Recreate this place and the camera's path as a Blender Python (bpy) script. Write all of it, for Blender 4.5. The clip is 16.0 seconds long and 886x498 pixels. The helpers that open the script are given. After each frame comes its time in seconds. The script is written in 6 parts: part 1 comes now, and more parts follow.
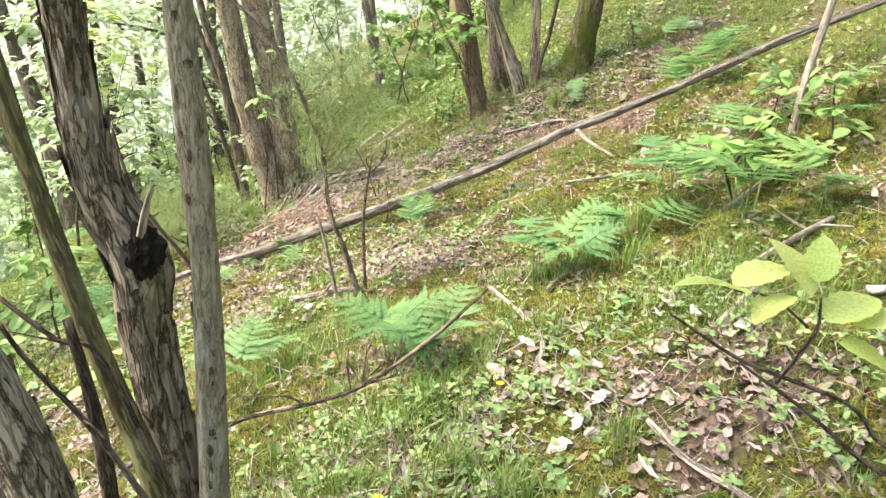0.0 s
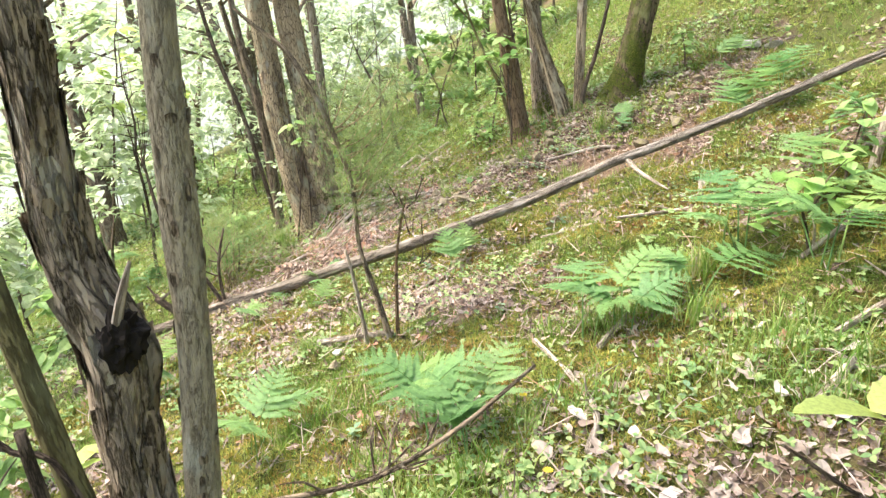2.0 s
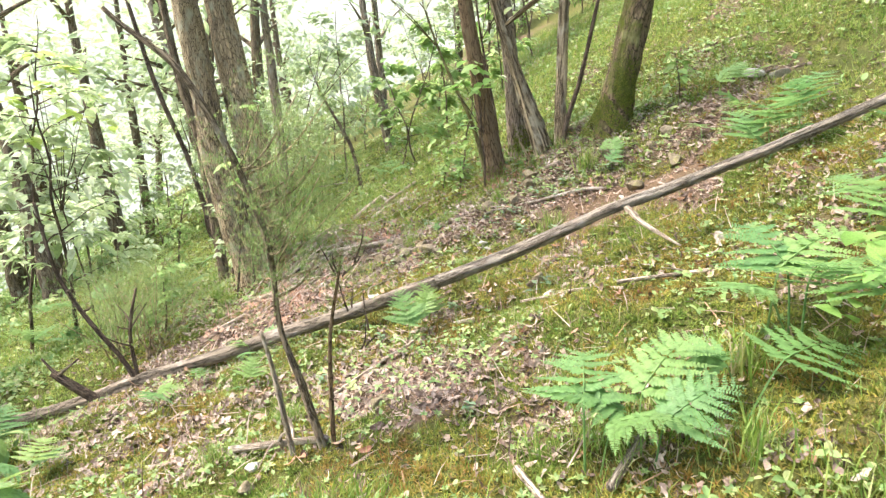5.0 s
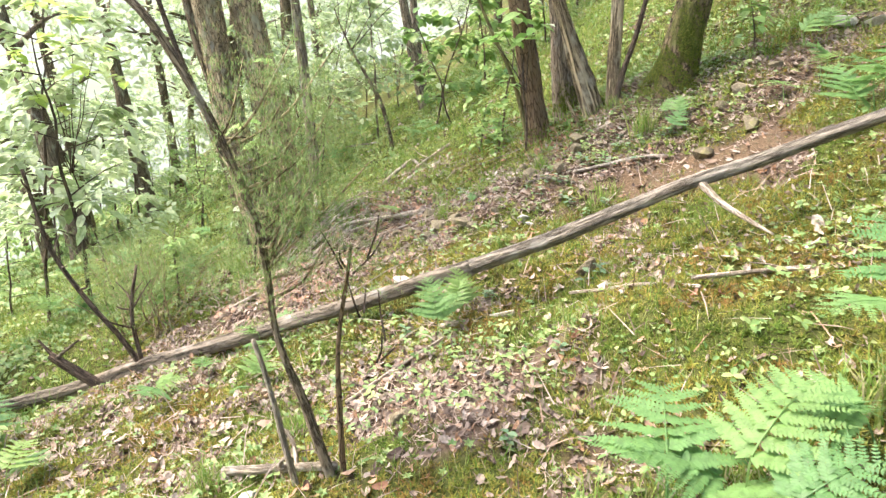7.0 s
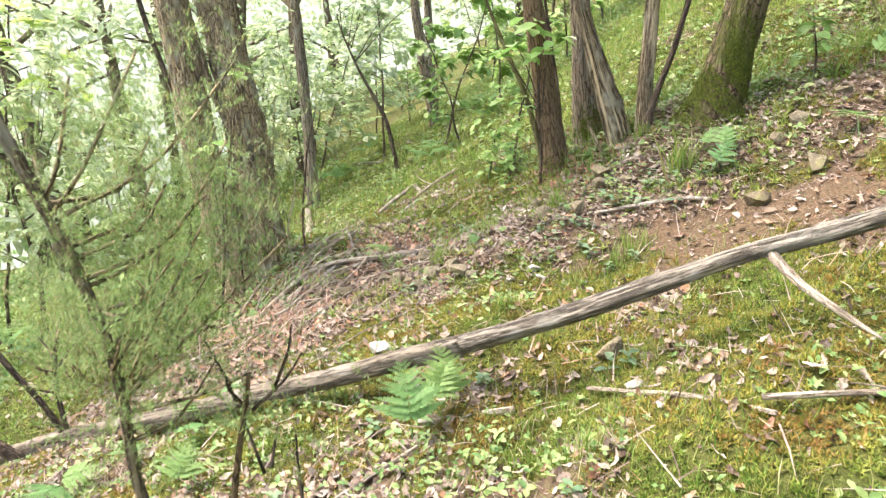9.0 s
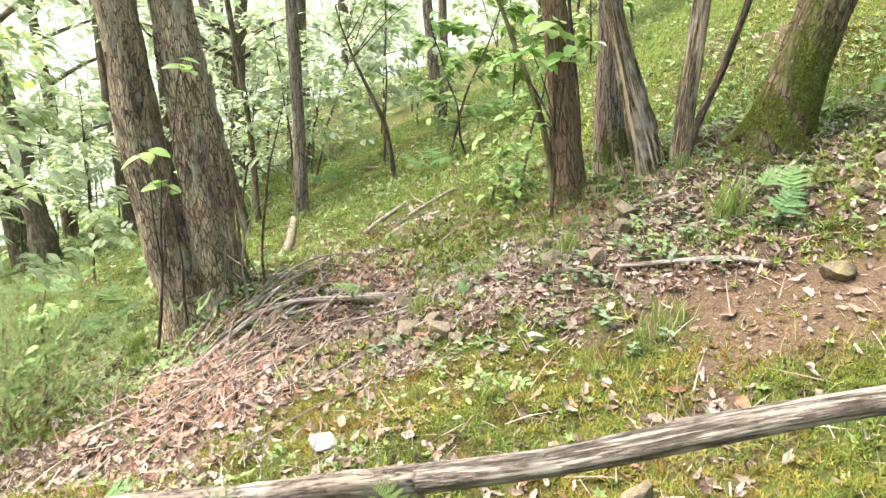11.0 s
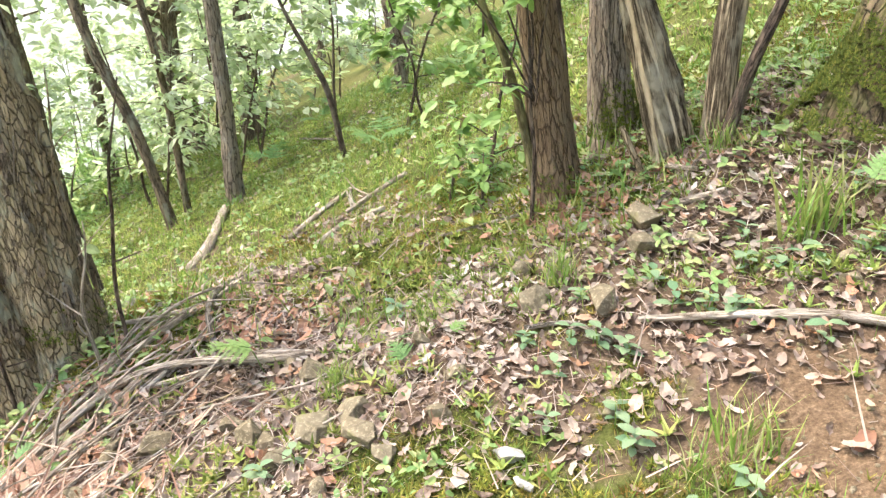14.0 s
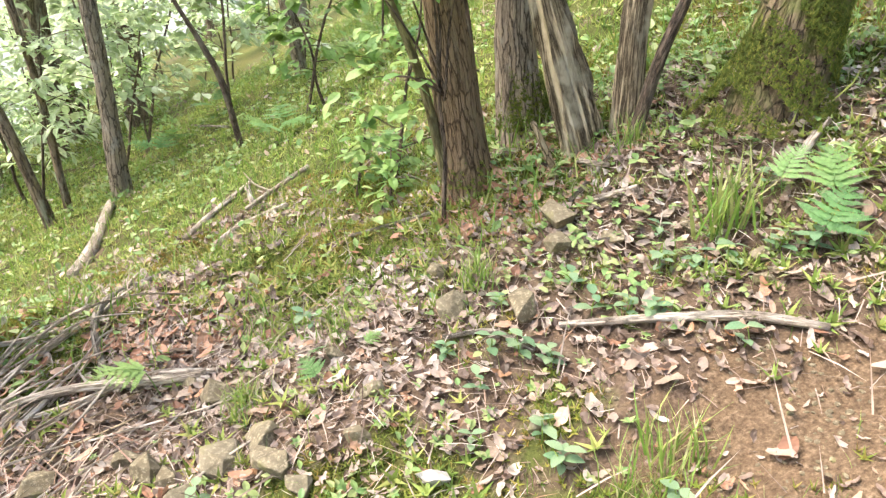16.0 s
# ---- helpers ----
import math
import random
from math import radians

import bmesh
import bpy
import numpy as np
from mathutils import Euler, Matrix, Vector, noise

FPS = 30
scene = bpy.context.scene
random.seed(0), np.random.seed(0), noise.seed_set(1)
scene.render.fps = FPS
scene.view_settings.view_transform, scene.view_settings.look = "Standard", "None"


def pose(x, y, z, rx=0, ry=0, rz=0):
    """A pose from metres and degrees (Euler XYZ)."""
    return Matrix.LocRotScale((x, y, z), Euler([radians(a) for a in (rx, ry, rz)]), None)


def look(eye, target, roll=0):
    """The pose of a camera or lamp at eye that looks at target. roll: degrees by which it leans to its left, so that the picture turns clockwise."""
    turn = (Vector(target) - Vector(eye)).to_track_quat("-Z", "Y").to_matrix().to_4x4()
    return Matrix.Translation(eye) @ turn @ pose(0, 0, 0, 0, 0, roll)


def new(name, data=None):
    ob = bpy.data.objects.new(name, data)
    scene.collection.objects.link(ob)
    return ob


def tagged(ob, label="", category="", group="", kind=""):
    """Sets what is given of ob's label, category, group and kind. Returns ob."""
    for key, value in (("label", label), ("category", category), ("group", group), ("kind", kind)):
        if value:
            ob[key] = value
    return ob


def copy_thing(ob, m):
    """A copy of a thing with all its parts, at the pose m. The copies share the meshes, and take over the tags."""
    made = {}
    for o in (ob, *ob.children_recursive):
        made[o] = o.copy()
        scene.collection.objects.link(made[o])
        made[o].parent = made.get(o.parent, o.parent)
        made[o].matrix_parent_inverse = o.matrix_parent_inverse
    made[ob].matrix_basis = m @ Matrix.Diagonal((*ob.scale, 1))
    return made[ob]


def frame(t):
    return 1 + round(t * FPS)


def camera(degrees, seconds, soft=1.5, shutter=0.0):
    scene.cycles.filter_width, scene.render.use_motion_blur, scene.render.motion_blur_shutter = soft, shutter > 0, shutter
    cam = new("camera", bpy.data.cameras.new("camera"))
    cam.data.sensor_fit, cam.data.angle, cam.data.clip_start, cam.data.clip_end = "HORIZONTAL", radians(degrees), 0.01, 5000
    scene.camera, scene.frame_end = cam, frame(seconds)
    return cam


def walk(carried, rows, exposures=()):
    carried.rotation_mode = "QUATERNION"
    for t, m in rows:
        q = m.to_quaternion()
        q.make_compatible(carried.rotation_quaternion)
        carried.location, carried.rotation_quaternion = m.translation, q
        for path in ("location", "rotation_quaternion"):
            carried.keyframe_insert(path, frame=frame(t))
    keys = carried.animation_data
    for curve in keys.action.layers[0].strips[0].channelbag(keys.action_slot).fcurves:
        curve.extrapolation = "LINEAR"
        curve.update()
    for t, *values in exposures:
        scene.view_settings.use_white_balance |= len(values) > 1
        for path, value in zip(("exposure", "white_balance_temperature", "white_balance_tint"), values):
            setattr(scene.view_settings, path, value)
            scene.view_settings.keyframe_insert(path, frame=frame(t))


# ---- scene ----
cam = camera(66.0, 16.0, soft=1.3, shutter=0.25)
PATH = [
    (0, (0.06, -0.03, 1.538), (0.049, 1.876, 0.932), -0.1),
    (0.5, (0.057, 0.064, 1.501), (-0.019, 1.962, 0.874), -0.4),
    (1, (0.049, 0.193, 1.539), (-0.069, 2.084, 0.898), -0.3),
    (1.5, (0.045, 0.285, 1.566), (-0.077, 2.186, 0.958), -0.2),
    (2, (0.053, 0.385, 1.593), (-0.071, 2.301, 1.033), -0.7),
    (2.5, (0.076, 0.513, 1.575), (-0.08, 2.432, 1.033), -1.1),
    (3, (0.141, 0.722, 1.536), (-0.047, 2.626, 0.951), -1.1),
    (3.5, (0.164, 0.869, 1.531), (-0.005, 2.768, 0.926), -0.6),
    (4, (0.152, 1.098, 1.493), (0.072, 3.034, 0.997), -0.5),
    (4.2, (0.114, 1.187, 1.508), (0.094, 3.134, 1.052), -0.7),
    (6.3, (0.127, 1.957, 1.458), (-0.002, 3.886, 0.945), 0.1),
    (6.5, (0.117, 2.021, 1.461), (-0.007, 3.944, 0.925), -0.1),
    (7, (0.096, 2.214, 1.466), (-0.061, 4.122, 0.887), -0.5),
    (7.5, (0.126, 2.435, 1.447), (-0.104, 4.341, 0.888), 0.1),
    (8, (0.161, 2.668, 1.448), (-0.092, 4.578, 0.91), 0.5),
    (8.5, (0.154, 2.908, 1.46), (-0.065, 4.823, 0.926), 0.4),
    (9, (0.183, 3.201, 1.474), (-0.028, 5.113, 0.928), 0.5),
    (9.5, (0.22, 3.475, 1.489), (-0.042, 5.378, 0.935), 1.3),
    (10, (0.225, 3.724, 1.51), (-0.057, 5.625, 0.957), 2.2),
    (10.2, (0.205, 3.831, 1.511), (-0.062, 5.736, 0.963), 2.3),
    (12.3, (0.269, 4.937, 1.484), (0.029, 6.835, 0.899), 3.9),
    (12.5, (0.249, 5.033, 1.468), (0.018, 6.93, 0.878), 3.3),
    (13, (0.201, 5.304, 1.478), (0.004, 7.195, 0.859), 1.9),
    (13.5, (0.243, 5.592, 1.444), (0.032, 7.479, 0.815), 1.5),
    (14, (0.272, 5.806, 1.432), (0.079, 7.678, 0.755), 1.1),
    (14.5, (0.256, 5.926, 1.447), (0.147, 7.788, 0.726), 1.0),
    (15, (0.248, 5.96, 1.465), (0.216, 7.82, 0.73), 1.3),
    (15.5, (0.242, 5.966, 1.474), (0.282, 7.827, 0.742), 1.8),
    (16, (0.23, 5.969, 1.476), (0.318, 7.831, 0.753), 2.2),
]
walk(cam, [(t, look(eye, target, roll)) for t, eye, target, roll in PATH],
     exposures=[(0, 2.28), (4, 2.25), (8, 2.22), (12.3, 2.40), (16, 2.42)])

# ---- daylight: bright hazy sky, high sun from the downhill side ----
SUN_EL, SUN_AZ = radians(58), radians(-86)
world = bpy.data.worlds.new("sky")
scene.world = world
world.use_nodes = True
wn = world.node_tree
wn.nodes.clear()
sky = wn.nodes.new("ShaderNodeTexSky")
sky.sky_type, sky.sun_disc = "NISHITA", False
sky.sun_elevation, sky.sun_rotation = SUN_EL, SUN_AZ
sky.air_density, sky.dust_density, sky.ozone_density = 1.0, 4.0, 0.6
bg = wn.nodes.new("ShaderNodeBackground")
bg.inputs["Strength"].default_value = 0.15
wo = wn.nodes.new("ShaderNodeOutputWorld")
wn.links.new(sky.outputs[0], bg.inputs[0])
wn.links.new(bg.outputs[0], wo.inputs[0])
sun = new("sun", bpy.data.lights.new("sun", "SUN"))
sun.data.energy, sun.data.angle, sun.data.color = 1.6, radians(28), (1.0, 0.95, 0.86)
sun_way = Vector((math.sin(SUN_AZ) * math.cos(SUN_EL), math.cos(SUN_AZ) * math.cos(SUN_EL), math.sin(SUN_EL)))
sun.matrix_world = look(sun_way * 60, (0, 0, 0))


# ---- materials ----
def nodes_of(name):
    mat = bpy.data.materials.new(name)
    mat.use_nodes = True
    nt = mat.node_tree
    nt.nodes.clear()
    out = nt.nodes.new("ShaderNodeOutputMaterial")
    return mat, nt, out


def add(nt, kind, links=(), **values):
    n = nt.nodes.new(kind)
    for k, v in values.items():
        n.inputs[k.replace("_", " ")].default_value = v
    for k, src in links:
        nt.links.new(src, n.inputs[k])
    return n


def ramp(nt, src, stops):
    n = nt.nodes.new("ShaderNodeValToRGB")
    while len(n.color_ramp.elements) < len(stops):
        n.color_ramp.elements.new(0.5)
    for e, (p, col) in zip(n.color_ramp.elements, stops):
        e.position, e.color = p, (*col, 1)
    nt.links.new(src, n.inputs[0])
    return n.outputs[0]


def mix(nt, fac, a, b):
    n = nt.nodes.new("ShaderNodeMix")
    n.data_type = "RGBA"
    for sock, v in ((n.inputs[0], fac), (n.inputs[6], a), (n.inputs[7], b)):
        if isinstance(v, (tuple, float, int)):
            sock.default_value = (*v, 1) if isinstance(v, tuple) else v
        else:
            nt.links.new(v, sock)
    return n.outputs[2]


def level(nt, src, lo, hi):
    n = nt.nodes.new("ShaderNodeMapRange")
    n.inputs[1].default_value, n.inputs[2].default_value = lo, hi
    nt.links.new(src, n.inputs[0])
    return n.outputs[0]


def coords(nt, scale=(1, 1, 1), kind="Object"):
    if kind == "grain":
        tc = nt.nodes.new("ShaderNodeAttribute")
        tc.attribute_name, kind = "grain", "Vector"
    else:
        tc = nt.nodes.new("ShaderNodeTexCoord")
    mp = nt.nodes.new("ShaderNodeMapping")
    mp.inputs["Scale"].default_value = scale
    nt.links.new(tc.outputs[kind], mp.inputs[0])
    return mp.outputs[0]


def noise_of(nt, vec, scale, detail=5.0, rough=0.6):
    n = add(nt, "ShaderNodeTexNoise", [("Vector", vec)], Scale=scale, Detail=detail, Roughness=rough)
    return n.outputs[0]


def surface(nt, out, color, rough, height=None, strength=0.5, dist=0.01, spec=0.3):
    p = nt.nodes.new("ShaderNodeBsdfPrincipled")
    p.inputs["Specular IOR Level"].default_value = spec
    for sock, v in ((p.inputs["Base Color"], color), (p.inputs["Roughness"], rough)):
        if isinstance(v, (tuple, float)):
            sock.default_value = (*v, 1) if isinstance(v, tuple) else v
        else:
            nt.links.new(v, sock)
    if height is not None:
        b = nt.nodes.new("ShaderNodeBump")
        b.inputs["Strength"].default_value, b.inputs["Distance"].default_value = strength, dist
        nt.links.new(height, b.inputs["Height"])
        nt.links.new(b.outputs[0], p.inputs["Normal"])
    if out is not None:
        nt.links.new(p.outputs[0], out.inputs[0])
    return p


def bark_material(name, light, dark, patch, moss=0.0, grain=1.0, depth=0.6, stretch=1.0, lines=1.0, plate=None):
    """Furrowed bark: long grain, cracks round scaly plates, pale lichen patches and green moss."""
    mat, nt, out = nodes_of(name)
    v = coords(nt, (9 * grain, 9 * grain, 3.0 * grain * stretch), "grain")
    g = noise_of(nt, v, 3.0, 8, 0.65)
    fine = noise_of(nt, coords(nt, (1, 1, 0.35), "grain"), 60, 4, 0.7)
    line = add(nt, "ShaderNodeMath", [(0, noise_of(nt, coords(nt, (13 * grain, 13 * grain, 2.2 * grain * stretch), "grain"), 2.2, 8, 0.75))])
    line.operation = "SUBTRACT"
    line.inputs[1].default_value = 0.5
    away_ = add(nt, "ShaderNodeMath", [(0, line.outputs[0])])
    away_.operation = "ABSOLUTE"
    crack = level(nt, away_.outputs[0], 0.0, 0.045 * lines)
    base = ramp(nt, g, [(0.3, dark), (0.5, tuple((a + b) / 2 for a, b in zip(light, dark))), (0.72, light)])
    base = mix(nt, level(nt, fine, 0.35, 0.75), base, tuple(c * 1.25 for c in light))
    base = mix(nt, crack, tuple(c * depth for c in dark), base)
    if plate:
        wide, tall = plate
        warp = add(nt, "ShaderNodeTexNoise", [("Vector", coords(nt, (1, 1, 0.5), "grain"))], Scale=22, Detail=4, Roughness=0.6)
        shift = nt.nodes.new("ShaderNodeVectorMath")
        shift.operation = "MULTIPLY_ADD"
        shift.inputs[1].default_value = (0.9, 0.9, 0.9)
        nt.links.new(warp.outputs["Color"], shift.inputs[0])
        nt.links.new(coords(nt, (1 / wide, 1 / wide, 1 / tall), "grain"), shift.inputs[2])
        cell = add(nt, "ShaderNodeTexVoronoi", [("Vector", shift.outputs[0])], Scale=1.0)
        edge = add(nt, "ShaderNodeTexVoronoi", [("Vector", shift.outputs[0])], Scale=1.0)
        edge.feature = "DISTANCE_TO_EDGE"
        gap = level(nt, edge.outputs["Distance"], 0.0, 0.09)
        tint = nt.nodes.new("ShaderNodeSeparateColor")
        nt.links.new(cell.outputs["Color"], tint.inputs[0])
        base = mix(nt, level(nt, tint.outputs[0], -0.4, 1.6), base, tuple(c * 1.5 for c in light))
        base = mix(nt, gap, tuple(c * depth * 0.8 for c in dark), base)
        both = add(nt, "ShaderNodeMath", [(0, crack), (1, gap)])
        both.operation = "MULTIPLY"
        crack = both.outputs[0]
    li = level(nt, noise_of(nt, coords(nt, (1, 1, 0.6), "grain"), 7, 4, 0.6), 0.54, 0.66)
    base = mix(nt, li, base, patch)
    if moss:
        mo = level(nt, noise_of(nt, coords(nt, (1, 1, 1), "grain"), 3.2, 6, 0.7), 0.72 - 0.45 * moss, 0.86 - 0.4 * moss)
        base = mix(nt, mo, base, (0.10, 0.12, 0.02))
    h = add(nt, "ShaderNodeMath", [(0, crack), (1, g)])
    h.operation = "MULTIPLY"
    surface(nt, out, base, 0.9, h.outputs[0], 0.9, 0.02, 0.15)
    return mat


def leaf_material(name, stops, through_part=0.4, rough=0.45, per_object=False, patches=()):
    """Thin leaf: colour varies from leaf to leaf, light shines through."""
    mat, nt, out = nodes_of(name)
    if per_object:
        r = nt.nodes.new("ShaderNodeObjectInfo").outputs["Random"]
    else:
        r = nt.nodes.new("ShaderNodeNewGeometry").outputs["Random Per Island"]
    col = ramp(nt, r, stops)
    for size, lo, hi, tint in patches:
        tinted = nt.nodes.new("ShaderNodeMix")
        tinted.data_type, tinted.blend_type = "RGBA", "MULTIPLY"
        tinted.inputs[7].default_value = (*tint, 1)
        nt.links.new(level(nt, noise_of(nt, coords(nt), size, 4, 0.6), lo, hi), tinted.inputs[0])
        nt.links.new(col, tinted.inputs[6])
        col = tinted.outputs[2]
    n = noise_of(nt, coords(nt), 22, 3, 0.6)
    hs = add(nt, "ShaderNodeHueSaturation", [("Color", col), ("Value", level(nt, n, 0.1, 0.6))])
    col = mix(nt, 0.55, col, hs.outputs[0])
    p = surface(nt, None, col, rough, None, spec=0.35)
    tr = add(nt, "ShaderNodeBsdfTranslucent", [("Color", col)])
    ms = nt.nodes.new("ShaderNodeMixShader")
    ms.inputs[0].default_value = through_part
    nt.links.new(p.outputs[0], ms.inputs[1])
    nt.links.new(tr.outputs[0], ms.inputs[2])
    nt.links.new(ms.outputs[0], out.inputs[0])
    return mat


def ground_material():
    mat, nt, out = nodes_of("forest_floor")
    moss = nt.nodes.new("ShaderNodeAttribute")
    moss.attribute_name = "moss"
    soil = nt.nodes.new("ShaderNodeAttribute")
    soil.attribute_name = "soil"
    v = coords(nt)
    big, mid, small = noise_of(nt, v, 1.3, 5), noise_of(nt, v, 11, 6, 0.7), noise_of(nt, v, 70, 4, 0.7)
    litter = ramp(nt, mid, [(0.3, (0.045, 0.03, 0.02)), (0.5, (0.11, 0.074, 0.048)), (0.7, (0.22, 0.158, 0.107))])
    litter = mix(nt, level(nt, small, 0.45, 0.8), litter, (0.20, 0.14, 0.10))
    green = ramp(nt, big, [(0.3, (0.07, 0.09, 0.022)), (0.45, (0.125, 0.14, 0.036)), (0.6, (0.17, 0.16, 0.048)), (0.75, (0.15, 0.095, 0.045))])
    green = mix(nt, level(nt, small, 0.3, 0.75), (0.04, 0.042, 0.012), green)
    earth = ramp(nt, small, [(0.3, (0.065, 0.042, 0.025)), (0.5, (0.135, 0.088, 0.052)), (0.75, (0.26, 0.185, 0.118))])
    edge = add(nt, "ShaderNodeMath", [(0, moss.outputs["Fac"]), (1, level(nt, mid, 0.2, 0.8))])
    edge.operation = "ADD"
    col = mix(nt, level(nt, edge.outputs[0], 0.75, 1.15), litter, green)
    e2 = add(nt, "ShaderNodeMath", [(0, soil.outputs["Fac"]), (1, level(nt, mid, 0.25, 0.75))])
    e2.operation = "ADD"
    col = mix(nt, level(nt, e2.outputs[0], 0.9, 1.2), col, earth)
    h = add(nt, "ShaderNodeMath", [(0, mid), (1, small)])
    surface(nt, out, col, 0.95, h.outputs[0], 0.8, 0.025, 0.1)
    return mat


def stone_material(name, a, b, moss):
    mat, nt, out = nodes_of(name)
    v = coords(nt)
    n, f = noise_of(nt, v, 9, 6, 0.65), noise_of(nt, v, 60, 5, 0.7)
    r = nt.nodes.new("ShaderNodeObjectInfo").outputs["Random"]
    col = mix(nt, r, a, b)
    col = mix(nt, level(nt, n, 0.3, 0.75), tuple(c * 0.6 for c in a), col)
    col = mix(nt, level(nt, f, 0.5, 0.8), col, tuple(min(1, c * 1.5) for c in b))
    if moss:
        col = mix(nt, level(nt, noise_of(nt, v, 6, 4), 0.58, 0.72), col, (0.20, 0.19, 0.06))
    h = add(nt, "ShaderNodeMath", [(0, n), (1, f)])
    surface(nt, out, col, 0.9, h.outputs[0], 0.6, 0.01, 0.2)
    return mat


BARK_BROWN = bark_material("brown_bark", (0.36, 0.275, 0.17), (0.145, 0.102, 0.06), (0.43, 0.39, 0.27), depth=0.6, lines=0.6, plate=(0.026, 0.085))
BARK_RED = bark_material("reddish_bark", (0.19, 0.128, 0.075), (0.095, 0.06, 0.035), (0.235, 0.175, 0.105), depth=0.8, lines=0.3, plate=(0.035, 0.14))
BARK_GREY = bark_material("grey_smooth_bark", (0.33, 0.275, 0.195), (0.15, 0.118, 0.08), (0.42, 0.385, 0.30), grain=1.3, depth=1.0, stretch=1.6, lines=0.35)
BARK_DARK = bark_material("dark_flaking_bark", (0.28, 0.22, 0.16), (0.09, 0.066, 0.047), (0.38, 0.33, 0.265), depth=0.6, lines=0.6, plate=(0.05, 0.26))
BARK_GREEN = bark_material("greenish_bark", (0.22, 0.19, 0.085), (0.10, 0.08, 0.04), (0.30, 0.28, 0.14), 0.3, 0.7, 1.4)
BARK_MOSS = bark_material("mossy_bark", (0.17, 0.125, 0.075), (0.05, 0.038, 0.026), (0.22, 0.21, 0.09), 0.6, lines=0.7, plate=(0.04, 0.11))
BARK_FAR = bark_material("far_bark", (0.24, 0.18, 0.12), (0.09, 0.065, 0.045), (0.30, 0.28, 0.20), 0.25, 0.7)
TWIG = bark_material("dark_twig", (0.17, 0.12, 0.085), (0.06, 0.045, 0.035), (0.22, 0.18, 0.13))
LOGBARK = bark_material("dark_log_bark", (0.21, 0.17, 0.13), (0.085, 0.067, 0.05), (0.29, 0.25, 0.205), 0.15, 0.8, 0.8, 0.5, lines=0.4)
FLAKE = bark_material("peeling_bark", (0.30, 0.23, 0.16), (0.12, 0.085, 0.055), (0.38, 0.33, 0.26))
ROTTEN = bark_material("rotten_knot_wood", (0.09, 0.07, 0.055), (0.025, 0.019, 0.015), (0.15, 0.12, 0.10), grain=2.0)
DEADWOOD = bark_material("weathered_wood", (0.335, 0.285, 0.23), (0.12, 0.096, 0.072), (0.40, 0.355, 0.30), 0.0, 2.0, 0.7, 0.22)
SPLITWOOD = bark_material("split_dead_wood", (0.50, 0.39, 0.25), (0.11, 0.075, 0.045), (0.50, 0.43, 0.31), 0.0, 0.6, 0.5, 0.3, lines=1.5)
STICKWOOD = bark_material("pale_stick", (0.54, 0.45, 0.36), (0.28, 0.21, 0.15), (0.58, 0.51, 0.43), 0.0, 2.0, 0.8, 0.3)
# Greyed and lightened: bright haze over the background foliage is put into this colour.
LEAF_HAZED = leaf_material("hazed_chestnut_leaf", [(0.0, (0.33, 0.43, 0.19)), (0.5, (0.48, 0.57, 0.31)), (1.0, (0.64, 0.69, 0.48))], 0.5, 0.33)
LEAF_LOW = leaf_material("understory_leaf", [(0.0, (0.20, 0.34, 0.09)), (0.6, (0.32, 0.46, 0.14)), (1.0, (0.44, 0.53, 0.20))], 0.45)
LEAF_YOUNG = leaf_material("young_lime_leaf", [(0.0, (0.42, 0.55, 0.14)), (1.0, (0.60, 0.62, 0.20))], 0.5, per_object=True)
FERN = leaf_material("fern_green", [(0.0, (0.16, 0.31, 0.105)), (0.6, (0.225, 0.38, 0.125)), (1.0, (0.30, 0.42, 0.12))], 0.5, per_object=True)
MOSSLEAF = leaf_material("moss_sprig", [(0.0, (0.13, 0.165, 0.022)), (0.35, (0.25, 0.26, 0.038)), (0.7, (0.37, 0.335, 0.060)), (0.9, (0.42, 0.315, 0.085)), (1.0, (0.31, 0.165, 0.065))], 0.3, 0.7, patches=((1.4, 0.46, 0.6, (0.55, 0.82, 0.7)), (3.7, 0.48, 0.62, (0.8, 0.55, 0.6))))
TRUNKMOSS = leaf_material("trunk_moss", [(0.0, (0.07, 0.10, 0.016)), (0.6, (0.16, 0.19, 0.03)), (1.0, (0.28, 0.27, 0.05))], 0.25, 0.75)
SLOPEMOSS = leaf_material("slope_moss", [(0.0, (0.17, 0.23, 0.04)), (0.5, (0.31, 0.37, 0.085)), (0.9, (0.45, 0.45, 0.13)), (1.0, (0.42, 0.30, 0.12))], 0.35, 0.7, patches=((1.1, 0.46, 0.64, (0.75, 0.9, 0.8)),))
GRASS = leaf_material("grass_blade", [(0.0, (0.142, 0.254, 0.040)), (0.6, (0.254, 0.356, 0.071)), (0.85, (0.356, 0.380, 0.111)), (1.0, (0.475, 0.412, 0.238))], 0.35, patches=((1.7, 0.45, 0.62, (0.75, 0.85, 0.7)),))
HERB = leaf_material("herb_leaf", [(0.0, (0.162, 0.283, 0.089)), (0.6, (0.292, 0.397, 0.130)), (1.0, (0.421, 0.454, 0.194))], 0.35)
SEEDLEAF = leaf_material("seedling_leaf", [(0.0, (0.15, 0.26, 0.13)), (1.0, (0.28, 0.37, 0.20))], 0.35, per_object=True)
DRYLEAF = leaf_material("dry_leaf", [(0.0, (0.07, 0.042, 0.028)), (0.25, (0.22, 0.15, 0.11)), (0.5, (0.37, 0.28, 0.22)), (0.75, (0.48, 0.385, 0.315)), (0.88, (0.33, 0.175, 0.09)), (1.0, (0.55, 0.46, 0.39))], 0.2, 0.42)
